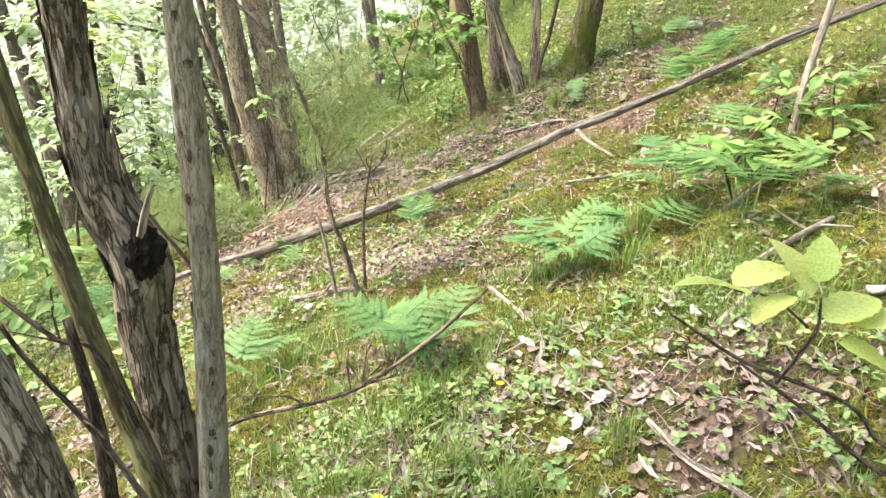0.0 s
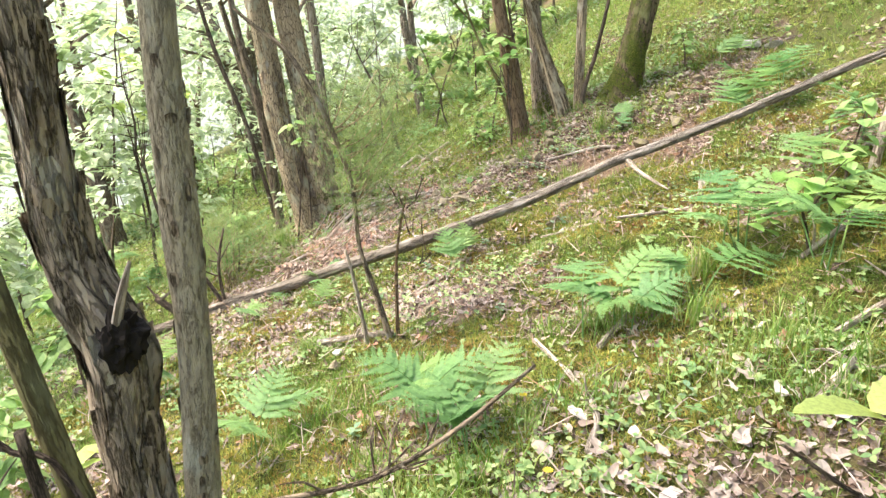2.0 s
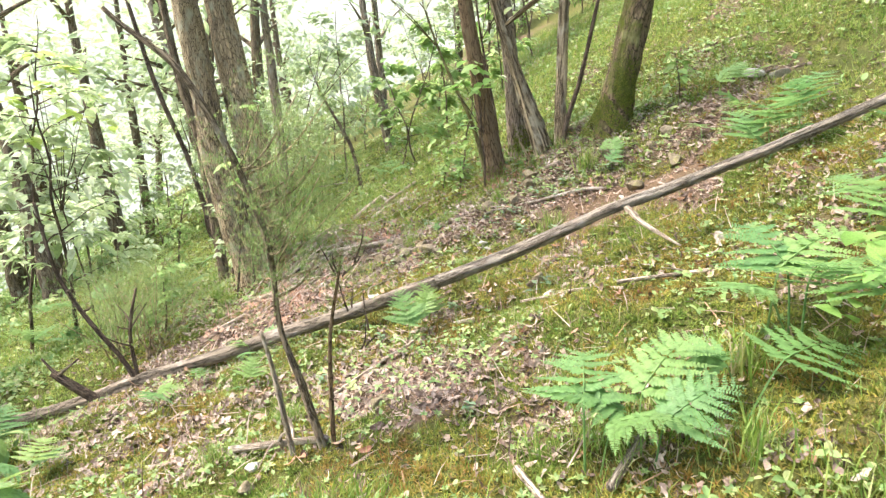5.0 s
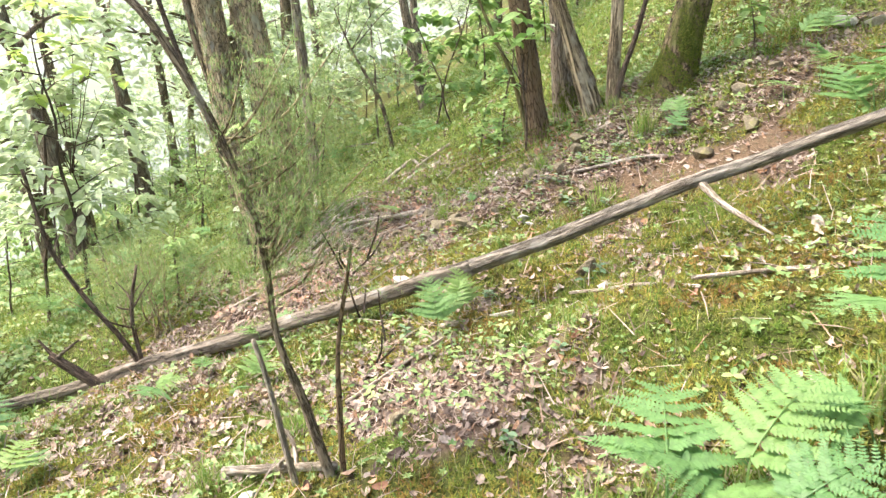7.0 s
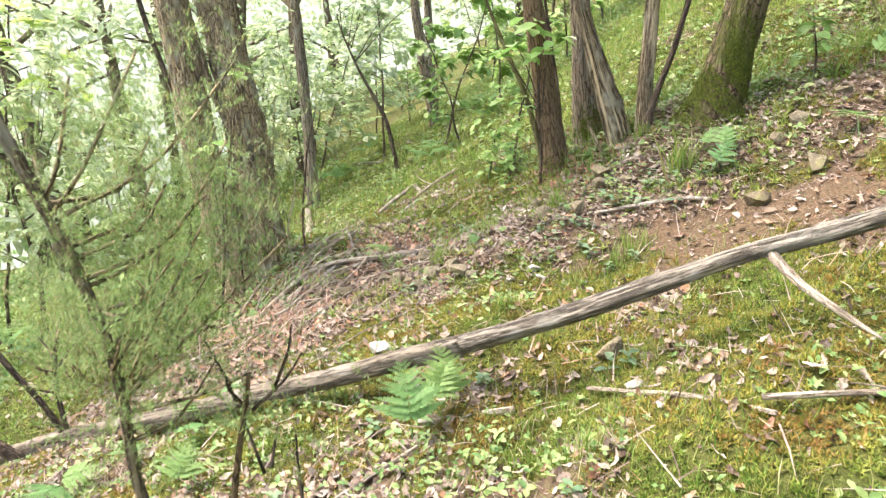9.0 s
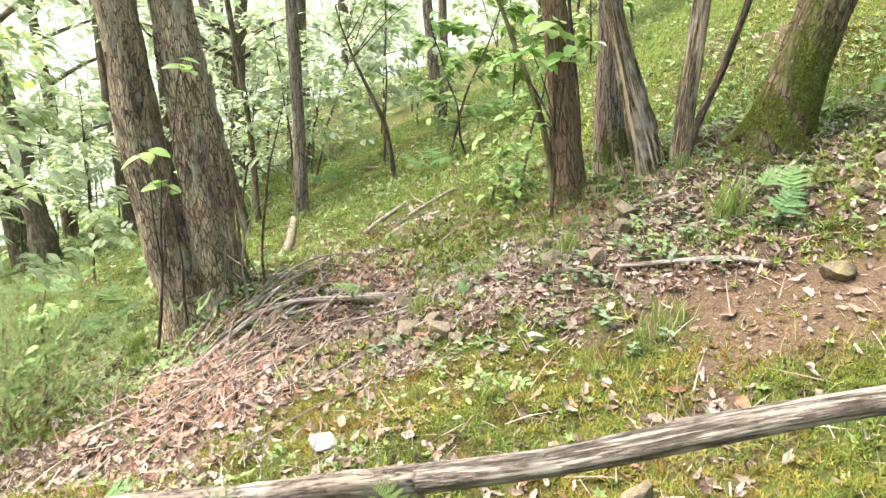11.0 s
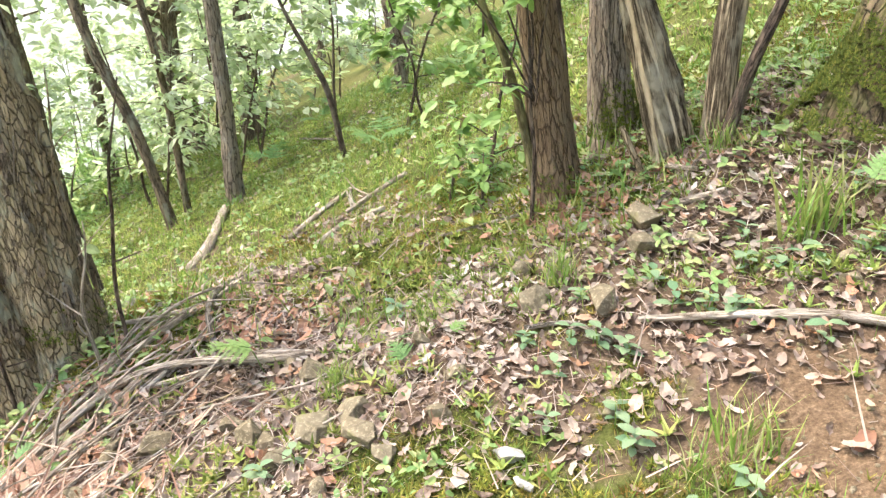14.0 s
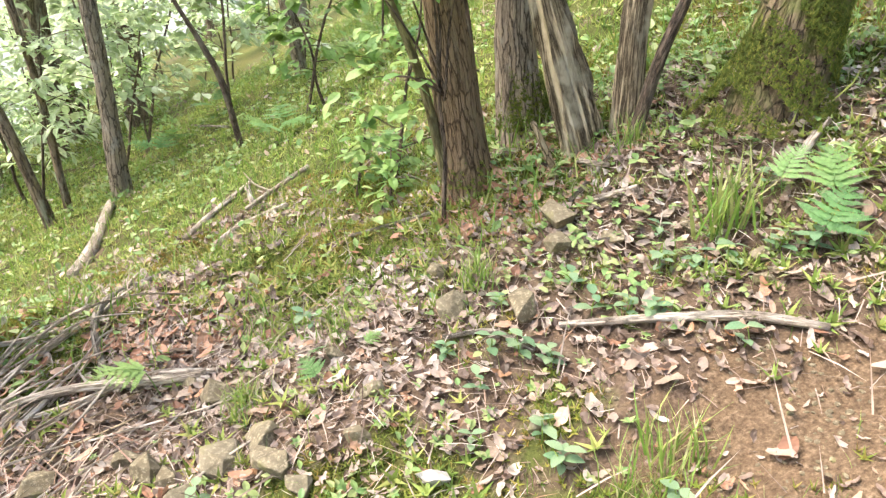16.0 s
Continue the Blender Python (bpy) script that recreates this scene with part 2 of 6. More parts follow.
NEEDLE = leaf_material("heath_needle", [(0.0, (0.16, 0.25, 0.07)), (0.75, (0.27, 0.35, 0.12)), (1.0, (0.34, 0.27, 0.13))], 0.4, 0.6)
PETAL = leaf_material("yellow_petal", [(0.0, (0.75, 0.55, 0.03)), (1.0, (0.80, 0.62, 0.05))], 0.3)
STONE = stone_material("brown_stone", (0.16, 0.125, 0.075), (0.29, 0.245, 0.165), True)
PALESTONE = stone_material("pale_stone", (0.40, 0.365, 0.31), (0.52, 0.48, 0.42), False)
GROUND = ground_material()


# ---- shapes ----
GC = [-0.0068, 0.3745, 0.0948, 0.0263, 0.1378, 0.2218, -0.0668, 0.0919]
BUMPS = [(-1.85, 9.0, 0.33, 0.75), (1.6, 8.9, 0.16, 0.7), (1.2, 7.4, -0.1, 0.8), (0.9, 5.4, 0.1, 0.6), (0.25, 5.9, -0.1, 0.5), (4.2, 5.4, 0.55, 1.1), (0.3, 7.5, -0.1, 0.4), (-3.4, 6.8, -0.2, 0.7), (-4.4, 7.0, -0.22, 0.8)]


def lattice(x, y, seed):
    """Smooth value noise in the plane, 0 to 1."""
    xi, yi = np.floor(x).astype(np.int64), np.floor(y).astype(np.int64)
    fx, fy = x - xi, y - yi
    fx, fy = fx * fx * (3 - 2 * fx), fy * fy * (3 - 2 * fy)

    def h(a, b):
        n = (a * 374761393 + b * 668265263 + seed * 1442695041) & 0x7FFFFFFF
        n = ((n ^ (n >> 13)) * 1274126177) & 0x7FFFFFFF
        return ((n ^ (n >> 16)) & 0xFFFF) / 65535.0

    a = h(xi, yi) * (1 - fx) + h(xi + 1, yi) * fx
    b = h(xi, yi + 1) * (1 - fx) + h(xi + 1, yi + 1) * fx
    return a * (1 - fy) + b * fy


def plus(v):
    return np.log1p(np.exp(-np.abs(v))) + np.maximum(v, 0)


def clamp(v, a, b):
    return a + plus(v - a) - plus(v - b)


def land(x, y):
    """Height of the hillside: it climbs to the right, with mounds and a path's bench."""
    x, y = np.asarray(x, float), np.asarray(y, float)
    u, v = clamp(x, -3.2, 2.6), (clamp(y, 1.5, 11.5) - 7) / 4
    z = GC[0] + GC[1] * clamp(x, -60, 60) + GC[2] * (clamp(y, -25, 45) - 7) + GC[3] * u * u + GC[4] * u * v + GC[5] * v * v + GC[6] * v ** 3 + GC[7] * u * v * v
    z = z - 0.30 * plus(-(clamp(x, -70, 70) + 13))
    for cx, cy, a, r in BUMPS:
        z = z + a * np.exp(-((x - cx) ** 2 + (y - cy) ** 2) / (r * r))
    return z


def relief(x, y):
    x, y = np.asarray(x, float), np.asarray(y, float)
    z = land(x, y) + 0.07 * (lattice(x * 1.7, y * 1.7, 3) - 0.5) + 0.07 * (lattice(x * 4.3, y * 4.3, 4) - 0.5)
    return z + 0.04 * (lattice(x * 11, y * 11, 5) - 0.5) * (1 - soil_at(x, y))


def bump_in(x, y, cx, cy, rx, ry):
    return np.exp(-(((x - cx) / rx) ** 2 + ((y - cy) / ry) ** 2))


def soil_at(x, y):
    s = 1.1 * bump_in(x, y, 1.25, 7.32, 0.55, 0.40) + 0.65 * bump_in(x, y, 2.0, 7.1, 0.7, 0.35) + 0.5 * bump_in(x, y, -0.6, 4.6, 0.4, 0.3)
    s = s - 0.7 * bump_in(x, y, 0.78, 7.18, 0.3, 0.2)
    return np.clip(s + 0.5 * (lattice(x * 3, y * 3, 8) - 0.5), 0, 1)


def litter_at(x, y):
    s = 0.9 * bump_in(x, y, 0.2, 8.5, 1.7, 0.95) + 0.9 * bump_in(x, y, -1.2, 7.7, 1.1, 0.75) + 0.6 * bump_in(x, y, 1.6, 8.3, 0.6, 0.55)
    s = s + 0.55 * bump_in(x, y, -0.2, 5.5, 0.6, 0.45) + 0.5 * bump_in(x, y, -2.6, 6.3, 0.8, 0.5) + 0.15 * bump_in(x, y, 2.6, 8.3, 1.2, 0.8)
    s = s + 0.15 * bump_in(x, y, 0.9, 2.3, 0.7, 0.6) + 0.5 * bump_in(x, y, -1.6, 5.4, 0.8, 0.5) + 0.3 * bump_in(x, y, -0.3, 5.0, 0.5, 0.3) - 0.9 * bump_in(x, y, 0.6, 7.25, 0.6, 0.3) - 0.6 * bump_in(x, y, -0.35, 8.15, 0.18, 0.12) - 0.6 * bump_in(x, y, -0.1, 9.2, 0.4, 0.4)
    return np.clip(s + 0.19 + 1.1 * (lattice(x * 2.1, y * 2.1, 9) - 0.55) + 0.75 * (lattice(x * 6, y * 6, 10) - 0.5), 0, 1)


def moss_at(x, y):
    return np.clip(1.15 - 1.15 * litter_at(x, y) - soil_at(x, y), 0, 1)


def tri_mesh(name, v, t, mat, smooth=False):
    me = bpy.data.meshes.new(name)
    v, t = np.asarray(v, np.float32), np.asarray(t, np.int32)
    g = np.ascontiguousarray(v[:, 3:]) if v.shape[1] == 6 else None
    v = np.ascontiguousarray(v[:, :3])
    me.vertices.add(len(v))
    me.vertices.foreach_set("co", v.ravel())
    me.loops.add(t.size)
    me.loops.foreach_set("vertex_index", t.ravel())
    me.polygons.add(len(t))
    me.polygons.foreach_set("loop_start", np.arange(0, t.size, t.shape[1], dtype=np.int32))
    me.polygons.foreach_set("use_smooth", np.full(len(t), smooth))
    me.update(calc_edges=True)
    if g is not None:
        me.attributes.new("grain", "FLOAT_VECTOR", "POINT").data.foreach_set("vector", g.ravel())
    me.materials.append(mat)
    return me


def part(name, me, parent, label=""):
    ob = new(name, me)
    ob.parent = parent
    if label:
        ob["label"] = label
    return ob


def empty_at(name, x, y, z, label, category, group="", kind=""):
    ob = new(name)
    ob.matrix_basis = pose(x, y, z)
    return tagged(ob, label, category, group, kind)


def spline(points, step):
    """Smooth curve through rows of x, y, z, radius."""
    p = np.asarray(points, float)
    p = np.vstack([2 * p[0] - p[1], p, 2 * p[-1] - p[-2]])
    rows = []
    for i in range(1, len(p) - 2):
        n = max(2, int(np.linalg.norm(p[i + 1, :3] - p[i, :3]) / step))
        s = np.linspace(0, 1, n, endpoint=False)[:, None]
        a, b, c, d = p[i - 1:i + 3]
        rows.append(0.5 * (2 * b + (c - a) * s + (2 * a - 5 * b + 4 * c - d) * s ** 2 + (3 * b - a - 3 * c + d) * s ** 3))
    rows.append(p[-2][None])
    return np.vstack(rows)


def tube(points, sides=10, step=0.06, rough=0.08, ridge=0.0, flare=0.0, seed=0, bend=0.0):
    """A closed, uneven round stem along a curve: vertices (with the place round and along the grain) and triangles."""
    c = spline(points, step)
    k = len(c)
    length = np.r_[0, np.cumsum(np.linalg.norm(np.diff(c[:, :3], axis=0), axis=1))]
    if bend:
        for ax_ in range(3):
            c[:, ax_] += bend * (lattice(length * 3 + seed, np.full(k, ax_ * 7.3), seed) - 0.5)
    d = np.gradient(c[:, :3], axis=0)
    d /= np.linalg.norm(d, axis=1)[:, None] + 1e-9
    side = np.cross(d, (0.31, 0.95, 0.05))
    side /= np.linalg.norm(side, axis=1)[:, None] + 1e-9
    up = np.cross(side, d)
    a = np.linspace(0, 2 * np.pi, sides, endpoint=False)
    A, L = np.meshgrid(a, length)
    ca, sa = np.cos(A), np.sin(A)
    wob = lattice(ca * 1.6 + 5 + seed, L * 3.0 + sa * 1.6, seed + 1) - 0.5
    rr = 1 + 2 * rough * wob
    if ridge:
        rr += ridge * (lattice(A * sides / 6.0 + 0.7 * np.sin(L * 2.1 + seed), L * 2.4, seed + 2) - 0.5) * 2
        rr += 0.5 * ridge * (lattice(A * sides / 3.0, L * 9.0, seed + 3) - 0.5) * 2
    if flare:
        rr += flare * np.exp(-L / 0.16) * (0.6 + 0.8 * lattice(A * 1.1 + seed, L * 0.5, seed + 4))
    r = c[:, 3][:, None] * rr
    v = c[:, None, :3] + r[..., None] * (ca[..., None] * side[:, None] + sa[..., None] * up[:, None])
    thick = float(c[:, 3].max())
    g = np.stack([thick * ca + seed * 0.37, thick * sa, L + seed * 1.7], -1).reshape(-1, 3)
    v = v.reshape(-1, 3)
    i, j = np.meshgrid(np.arange(k - 1), np.arange(sides), indexing="ij")
    j2 = (j + 1) % sides
    q0, q1, q2, q3 = i * sides + j, i * sides + j2, (i + 1) * sides + j2, (i + 1) * sides + j
    t = np.concatenate([np.stack([q0, q1, q2], -1).reshape(-1, 3), np.stack([q0, q2, q3], -1).reshape(-1, 3)])
    n = len(v)
    v = np.vstack([v, c[0, :3], c[-1, :3] + d[-1] * c[-1, 3] * 0.25])
    v = np.hstack([v, np.vstack([g, g[0], g[-1]])])
    s = np.arange(sides)
    t = np.vstack([t, np.stack([(s + 1) % sides, s, np.full(sides, n)], -1), np.stack([s + (k - 1) * sides, (s + 1) % sides + (k - 1) * sides, np.full(sides, n + 1)], -1)])
    return v, t


def joined(bits):
    vs, ts, o = [], [], 0
    for v, t in bits:
        vs.append(v)
        ts.append(t + o)
        o += len(v)
    return np.vstack(vs), np.vstack(ts)


def turns(yaw, pitch, roll):
    cy, sy, cp, sp, cr, sr = np.cos(yaw), np.sin(yaw), np.cos(pitch), np.sin(pitch), np.cos(roll), np.sin(roll)
    z, o = np.zeros_like(yaw), np.ones_like(yaw)
    rz = np.stack([np.stack([cy, -sy, z], -1), np.stack([sy, cy, z], -1), np.stack([z, z, o], -1)], -2)
    rx = np.stack([np.stack([o, z, z], -1), np.stack([z, cp, -sp], -1), np.stack([z, sp, cp], -1)], -2)
    ry = np.stack([np.stack([cr, z, sr], -1), np.stack([z, o, z], -1), np.stack([-sr, z, cr], -1)], -2)
    return rz @ rx @ ry


def strewn(shape, pos, yaw, pitch, roll, size):
    """Many turned and scaled copies of a small shape, as one heap of triangles."""
    v0, t0 = shape
    m = turns(yaw, pitch, roll) * np.asarray(size)[:, None, None]
    v = np.einsum("nij,kj->nki", m, v0) + pos[:, None, :]
    t = t0[None] + (np.arange(len(pos)) * len(v0))[:, None, None]
    return v.reshape(-1, 3), t.reshape(-1, 3)


def blade(rows):
    """A leaf along +y from rows of (y, half width, fold, droop), with its mid rib lower than its edges."""
    v, t = [], []
    for y, w, f, dz in rows:
        v += [(-w, y, dz + f), (0, y, dz), (w, y, dz + f)]
    for i in range(len(rows) - 1):
        a = 3 * i
        t += [(a, a + 1, a + 4), (a, a + 4, a + 3), (a + 1, a + 2, a + 5), (a + 1, a + 5, a + 4)]
    return np.array(v, float), np.array(t)


LEAF_LONG = blade([(0, 0.02, 0, 0), (0.3, 0.17, 0.05, 0.03), (0.65, 0.16, 0.05, 0.0), (1.0, 0.012, 0, -0.12)])
LEAF_OVAL = blade([(0, 0.03, 0, 0), (0.25, 0.27, 0.06, 0.03), (0.6, 0.29, 0.05, 0.02), (0.88, 0.13, 0.02, -0.03), (1.0, 0.01, 0, -0.07)])
LEAF_SMALL = blade([(0, 0.02, 0, 0), (0.45, 0.26, 0.06, 0.02), (1.0, 0.02, 0, -0.06)])
LEAF_DRY = blade([(-0.5, 0.03, 0, 0.05), (-0.15, 0.19, 0.10, 0.0), (0.2, 0.20, 0.05, 0.02), (0.5, 0.02, 0.02, 0.12)])
LEAF_DRY_FLAT = blade([(-0.5, 0.04, 0, 0), (-0.2, 0.30, -0.05, 0.04), (0.15, 0.27, -0.04, 0.03), (0.5, 0.03, 0, 0.0)])
def worn_leaf(seed, width, rows=7, curl=0.12):
    """A dry leaf: uneven edge, curled along and across."""
    r = np.random.default_rng(seed)
    v, t = [], []
    for k in range(rows):
        u = k / (rows - 1)
        w = width * math.sin(math.pi * (0.06 + 0.88 * u)) ** 0.7
        up = curl * (2 * u - 1) ** 2 + r.normal(0, 0.012)
        side = r.normal(0, 0.03)
        v += [(side - w * r.uniform(0.7, 1.15), u - 0.5 + r.normal(0, 0.02), up + w * r.uniform(0.0, 0.55)), (side, u - 0.5, up), (side + w * r.uniform(0.7, 1.15), u - 0.5 + r.normal(0, 0.02), up + w * r.uniform(0.0, 0.55))]
    for i in range(rows - 1):
        a = 3 * i
        t += [(a, a + 1, a + 4), (a, a + 4, a + 3), (a + 1, a + 2, a + 5), (a + 1, a + 5, a + 4)]
    return np.array(v, float), np.array(t)


WORN = (worn_leaf(1, 0.17), worn_leaf(2, 0.24, 6, 0.2), worn_leaf(3, 0.30, 6, -0.08), worn_leaf(4, 0.20, 7, 0.28), worn_leaf(5, 0.13, 5, 0.1), worn_leaf(6, 0.34, 5, 0.15))
NEEDLE_SHAPE = (np.array([(-0.085, 0, 0), (0.085, 0, 0), (0, 1, 0.05)], float), np.array([(0, 1, 2)]))
TWIG_SHAPE = (np.array([(-0.014, 0, 0), (0.014, 0, 0), (-0.01, 0.5, 0.04), (0.012, 0.52, 0.03), (0.02, 1, 0)], float), np.array([(0, 1, 3), (0, 3, 2), (2, 3, 4)]))
GRASS_SHAPE = (np.array([(-0.017, 0, 0), (0.017, 0, 0), (-0.014, 0.10, 0.5), (0.014, 0.10, 0.5), (0, 0.42, 0.92)], float), np.array([(0, 1, 3), (0, 3, 2), (2, 3, 4)]))


def sprig_shape():
    v, t = [], []
    for i in range(5):
        a = i * 2 * math.pi / 5
        ca, sa = math.cos(a), math.sin(a)
        o = len(v)
        v += [(0.16 * -sa, 0.16 * ca, 0.0), (-0.16 * -sa, -0.16 * ca, 0.0), (0.9 * ca, 0.9 * sa, 0.55)]
        t += [(o, o + 1, o + 2)]
    o = len(v)
    v += [(-0.13, 0, 0), (0.13, 0, 0), (0, 0.05, 1.1)]
    t += [(o, o + 1, o + 2)]
    return np.array(v, float), np.array(t)


SPRIG = sprig_shape()


# ---- the ground ----
def spread(fine_a, fine_b, step, far_a, far_b, growth=1.13):
    mid = list(np.arange(fine_a, fine_b + step, step))
    s, x = step, mid[-1]
    while x < far_b:
        s *= growth
        x += s
        mid.append(x)
    s, x, left = step, mid[0], []
    while x > far_a:
        s *= growth
        x -= s
        left.append(x)
    return np.array(left[::-1] + mid)


def build_ground():
    xs, ys = spread(-3.6, 3.4, 0.035, -400, 400), spread(0.8, 11.0, 0.035, -300, 500)
    X, Y = np.meshgrid(xs, ys)
    v = np.stack([X, Y, relief(X, Y)], -1).reshape(-1, 3)
    n, m = len(xs), len(ys)
    i, j = np.meshgrid(np.arange(m - 1), np.arange(n - 1), indexing="ij")
    q = np.stack([i * n + j, i * n + j + 1, (i + 1) * n + j + 1, (i + 1) * n + j], -1).reshape(-1, 4)
    me = tri_mesh("ground", v, q, GROUND, True)
    for name, f in (("moss", moss_at), ("soil", soil_at)):
        at = me.attributes.new(name, "FLOAT", "POINT")
        at.data.foreach_set("value", f(X, Y).astype(np.float32).ravel())
    tagged(new("ground", me), "mossy hillside forest floor with leaf litter and bare soil", "ground", kind="structure")


build_ground()


# ---- trees ----
def limb_leaves(ends, count, size, seed, spread_r=0.55):
    """Leaves in loose sprays round the outer ends of limbs."""
    r = np.random.default_rng(seed)
    e = np.asarray(ends)[r.integers(0, len(ends), count)]
    pos = e + r.normal(0, spread_r, (count, 3)) * (1, 1, 0.5)
    return pos, r.uniform(0, 6.3, count), r.normal(-0.25, 0.35, count), r.normal(0, 0.3, count), size * r.uniform(0.7, 1.3, count)


def tree(name, label, points, bark, sides=20, ridge=0.10, flare=0.45, top=6.0, leaves=350, seed=0, moss_label="", leaf_size=0.24, cut=False, group="", step=0.05):
    """A stem through the points, carried on upwards, with limbs and a leafy crown."""
    r = np.random.default_rng(100 + seed)
    p = [list(q) for q in points]
    x0, y0 = p[0][:2]
    z0 = float(relief(x0, y0))
    d = np.array(p[1][:3]) - np.array(p[0][:3])
    if p[0][2] > z0 + 0.15:
        s = (p[0][2] - z0) / max(d[2], 0.1)
        q = np.array(p[0][:3]) - d * s * 0.8
        z0 = float(relief(q[0], q[1]))
        p.insert(0, [q[0], q[1], z0 - 0.12, p[0][3] * 1.08])
    else:
        p[0][2] = z0 - 0.2
    if not cut:
        d = np.array(p[-1][:3]) - np.array(p[-2][:3])
        d /= np.linalg.norm(d)
        last, rad = np.array(p[-1][:3]), p[-1][3]
        n = 4
        for k in range(1, n + 1):
            d = d * 0.85 + np.array((0, 0, 0.15)) + r.normal(0, 0.03, 3)
            d /= np.linalg.norm(d)
            last = last + d * top / 5.5
            rad = rad * 0.8
            p.append([*last, rad])
    th = empty_at(name, p[0][0], p[0][1], z0, label, "tree", group)
    o = np.array((p[0][0], p[0][1], z0, 0.0))
    pp = np.array(p) - o
    part("trunk", tri_mesh("trunk", *tube(pp, sides, step, 0.09, ridge, flare, seed), bark, True), th)
    if cut:
        return th
    bits, ends = [], [pp[-1][:3]]
    high = pp[-4:]
    for k in range(6):
        b = high[k % 4]
        a = r.uniform(0, 6.28)
        ln = r.uniform(0.9, 1.9)
        m1 = b[:3] + np.array((math.cos(a) * 0.5, math.sin(a) * 0.5, 0.35)) * ln
        m2 = b[:3] + np.array((math.cos(a), math.sin(a), 0.55)) * ln
        bits.append(((*b[:3], b[3] * 0.55), (*m1, b[3] * 0.35), (*m2, b[3] * 0.12)))
        ends += [m1, m2]
    for b in bits:
        part("limb", tri_mesh("limb", *tube(b, 7, 0.15, 0.08, seed=seed), bark, True), th)
    if leaves:
        part("crown", tri_mesh("crown", *strewn(LEAF_LONG, *limb_leaves(ends, leaves, leaf_size, seed)), LEAF_HAZED), th, "light green chestnut leaves")
    return th


def moss_coat(th, points, radius, count, seed, low=0.0, high=0.6, foot=0.25, patchy=0.0):
    """Moss sprigs on the lower stem."""
    r = np.random.default_rng(seed)
    c = np.asarray(points, float)
    s = r.beta(1.1, 2.2, count) * (high - low) + low
    a = r.uniform(0, 6.28, count)
    keep = lattice(2.2 * np.cos(a) + 9 * s / high, 2.2 * np.sin(a) + 4, seed) > patchy
    s, a = s[keep], a[keep]
    count = len(s)
    z = c[0][2] + s
    x, y = np.interp(z, c[:, 2], c[:, 0]), np.interp(z, c[:, 2], c[:, 1])
    rad = np.interp(z, c[:, 2], c[:, 3]) * (0.97 + foot * np.exp(-s / 0.16))
    pos = np.stack([x + rad * np.cos(a), y + rad * np.sin(a), z], -1) - np.array(th.matrix_basis.translation)
    v, t = strewn(SPRIG, pos, a + math.pi / 2, np.full(count, 0.0) - 0.9, r.normal(0, 0.4, count), r.uniform(0.010, 0.024, count))
    part("moss", tri_mesh("moss", v, t, TRUNKMOSS), th, "green moss round the foot")


def bark_flakes(th, points, count, seed, low, high, wide=(0.008, 0.02), tall=(0.02, 0.06), lift=0.014):
    """Loose plates of bark, each fixed along one edge and curling off the stem."""
    r = np.random.default_rng(seed)
    c = spline(np.asarray(points, float), 0.02)
    c = c[(c[:, 2] > low) & (c[:, 2] < high)]
    o = np.array(th.matrix_basis.translation)
    axis = np.gradient(c[:, :3], axis=0)
    axis /= np.linalg.norm(axis, axis=1)[:, None]
    bits = []
    for _ in range(count):
        k = r.integers(0, len(c))
        d = axis[k]
        a = r.uniform(0, 2 * math.pi)
        side = np.cross(d, (0.3, 0.95, 0.05))
        side /= np.linalg.norm(side)
        up = np.cross(side, d)
        out_ = math.cos(a) * side + math.sin(a) * up
        across = np.cross(d, out_) * r.choice((-1, 1))
        w, h, e = r.uniform(*wide), r.uniform(*tall), lift * r.uniform(0.3, 1.3)
        rows = []
        for i in range(6):
            v = i / 5 * 2 - 1
            f = r.uniform(0.75, 1.1) * (1 - 0.55 * v ** 4)
            for u in (-1.0, -0.2, 0.5, 1.0):
                q = (u + 1) / 2
                bow = c[k, 3] * (1.01 - 0.5 * (u * w * f / c[k, 3]) ** 2) + 0.002 + e * q * q * (0.6 + 0.4 * v * r.uniform(0.6, 1.2))
                p = c[k, :3] - o + d * v * h + across * u * w * f + out_ * bow
                rows.append((*p, k * 0.02 + p[0], p[1], p[2]))
        t = []
        for i in range(5):
            for j in range(3):
                b = i * 4 + j
                t += [(b, b + 1, b + 5), (b, b + 5, b + 4)]
        bits.append((np.array(rows), np.array(t)))
    tagged(part("loose_bark", tri_mesh("loose_bark", *joined(bits), FLAKE, True), th), "loose curling plates of bark", kind="stuff")


# stems beside the start of the walk
T2 = [(-0.84, 1.91, 0.06, 0.081), (-0.87, 1.91, 0.63, 0.071), (-0.87, 1.91, 0.89, 0.081), (-0.96, 1.91, 1.16, 0.064), (-0.98, 1.91, 1.62, 0.048)]
t2 = tree("chestnut_tree", "forked dark chestnut trunk with flaking bark and knot", T2, BARK_DARK, 30, 0.20, 0.3, 5.5, 150, 1, step=0.025)
bark_flakes(t2, T2, 150, 71, 0.15, 1.7, (0.008, 0.024), (0.025, 0.09), 0.016)
T1 = [(-0.71, 1.88, 0.09, 0.050), (-0.66, 1.88, 0.83, 0.042), (-0.65, 1.88, 1.25, 0.043), (-0.65, 1.88, 1.62, 0.037)]
t1 = tree("chestnut_tree", "slender upright grey-brown chestnut stem with peeling bark", T1, BARK_GREY, 24, 0.06, 0.3, 5.0, 125, 2, step=0.03)
bark_flakes(t1, T1, 46, 72, 0.1, 1.7, (0.006, 0.014), (0.006, 0.022), 0.005)
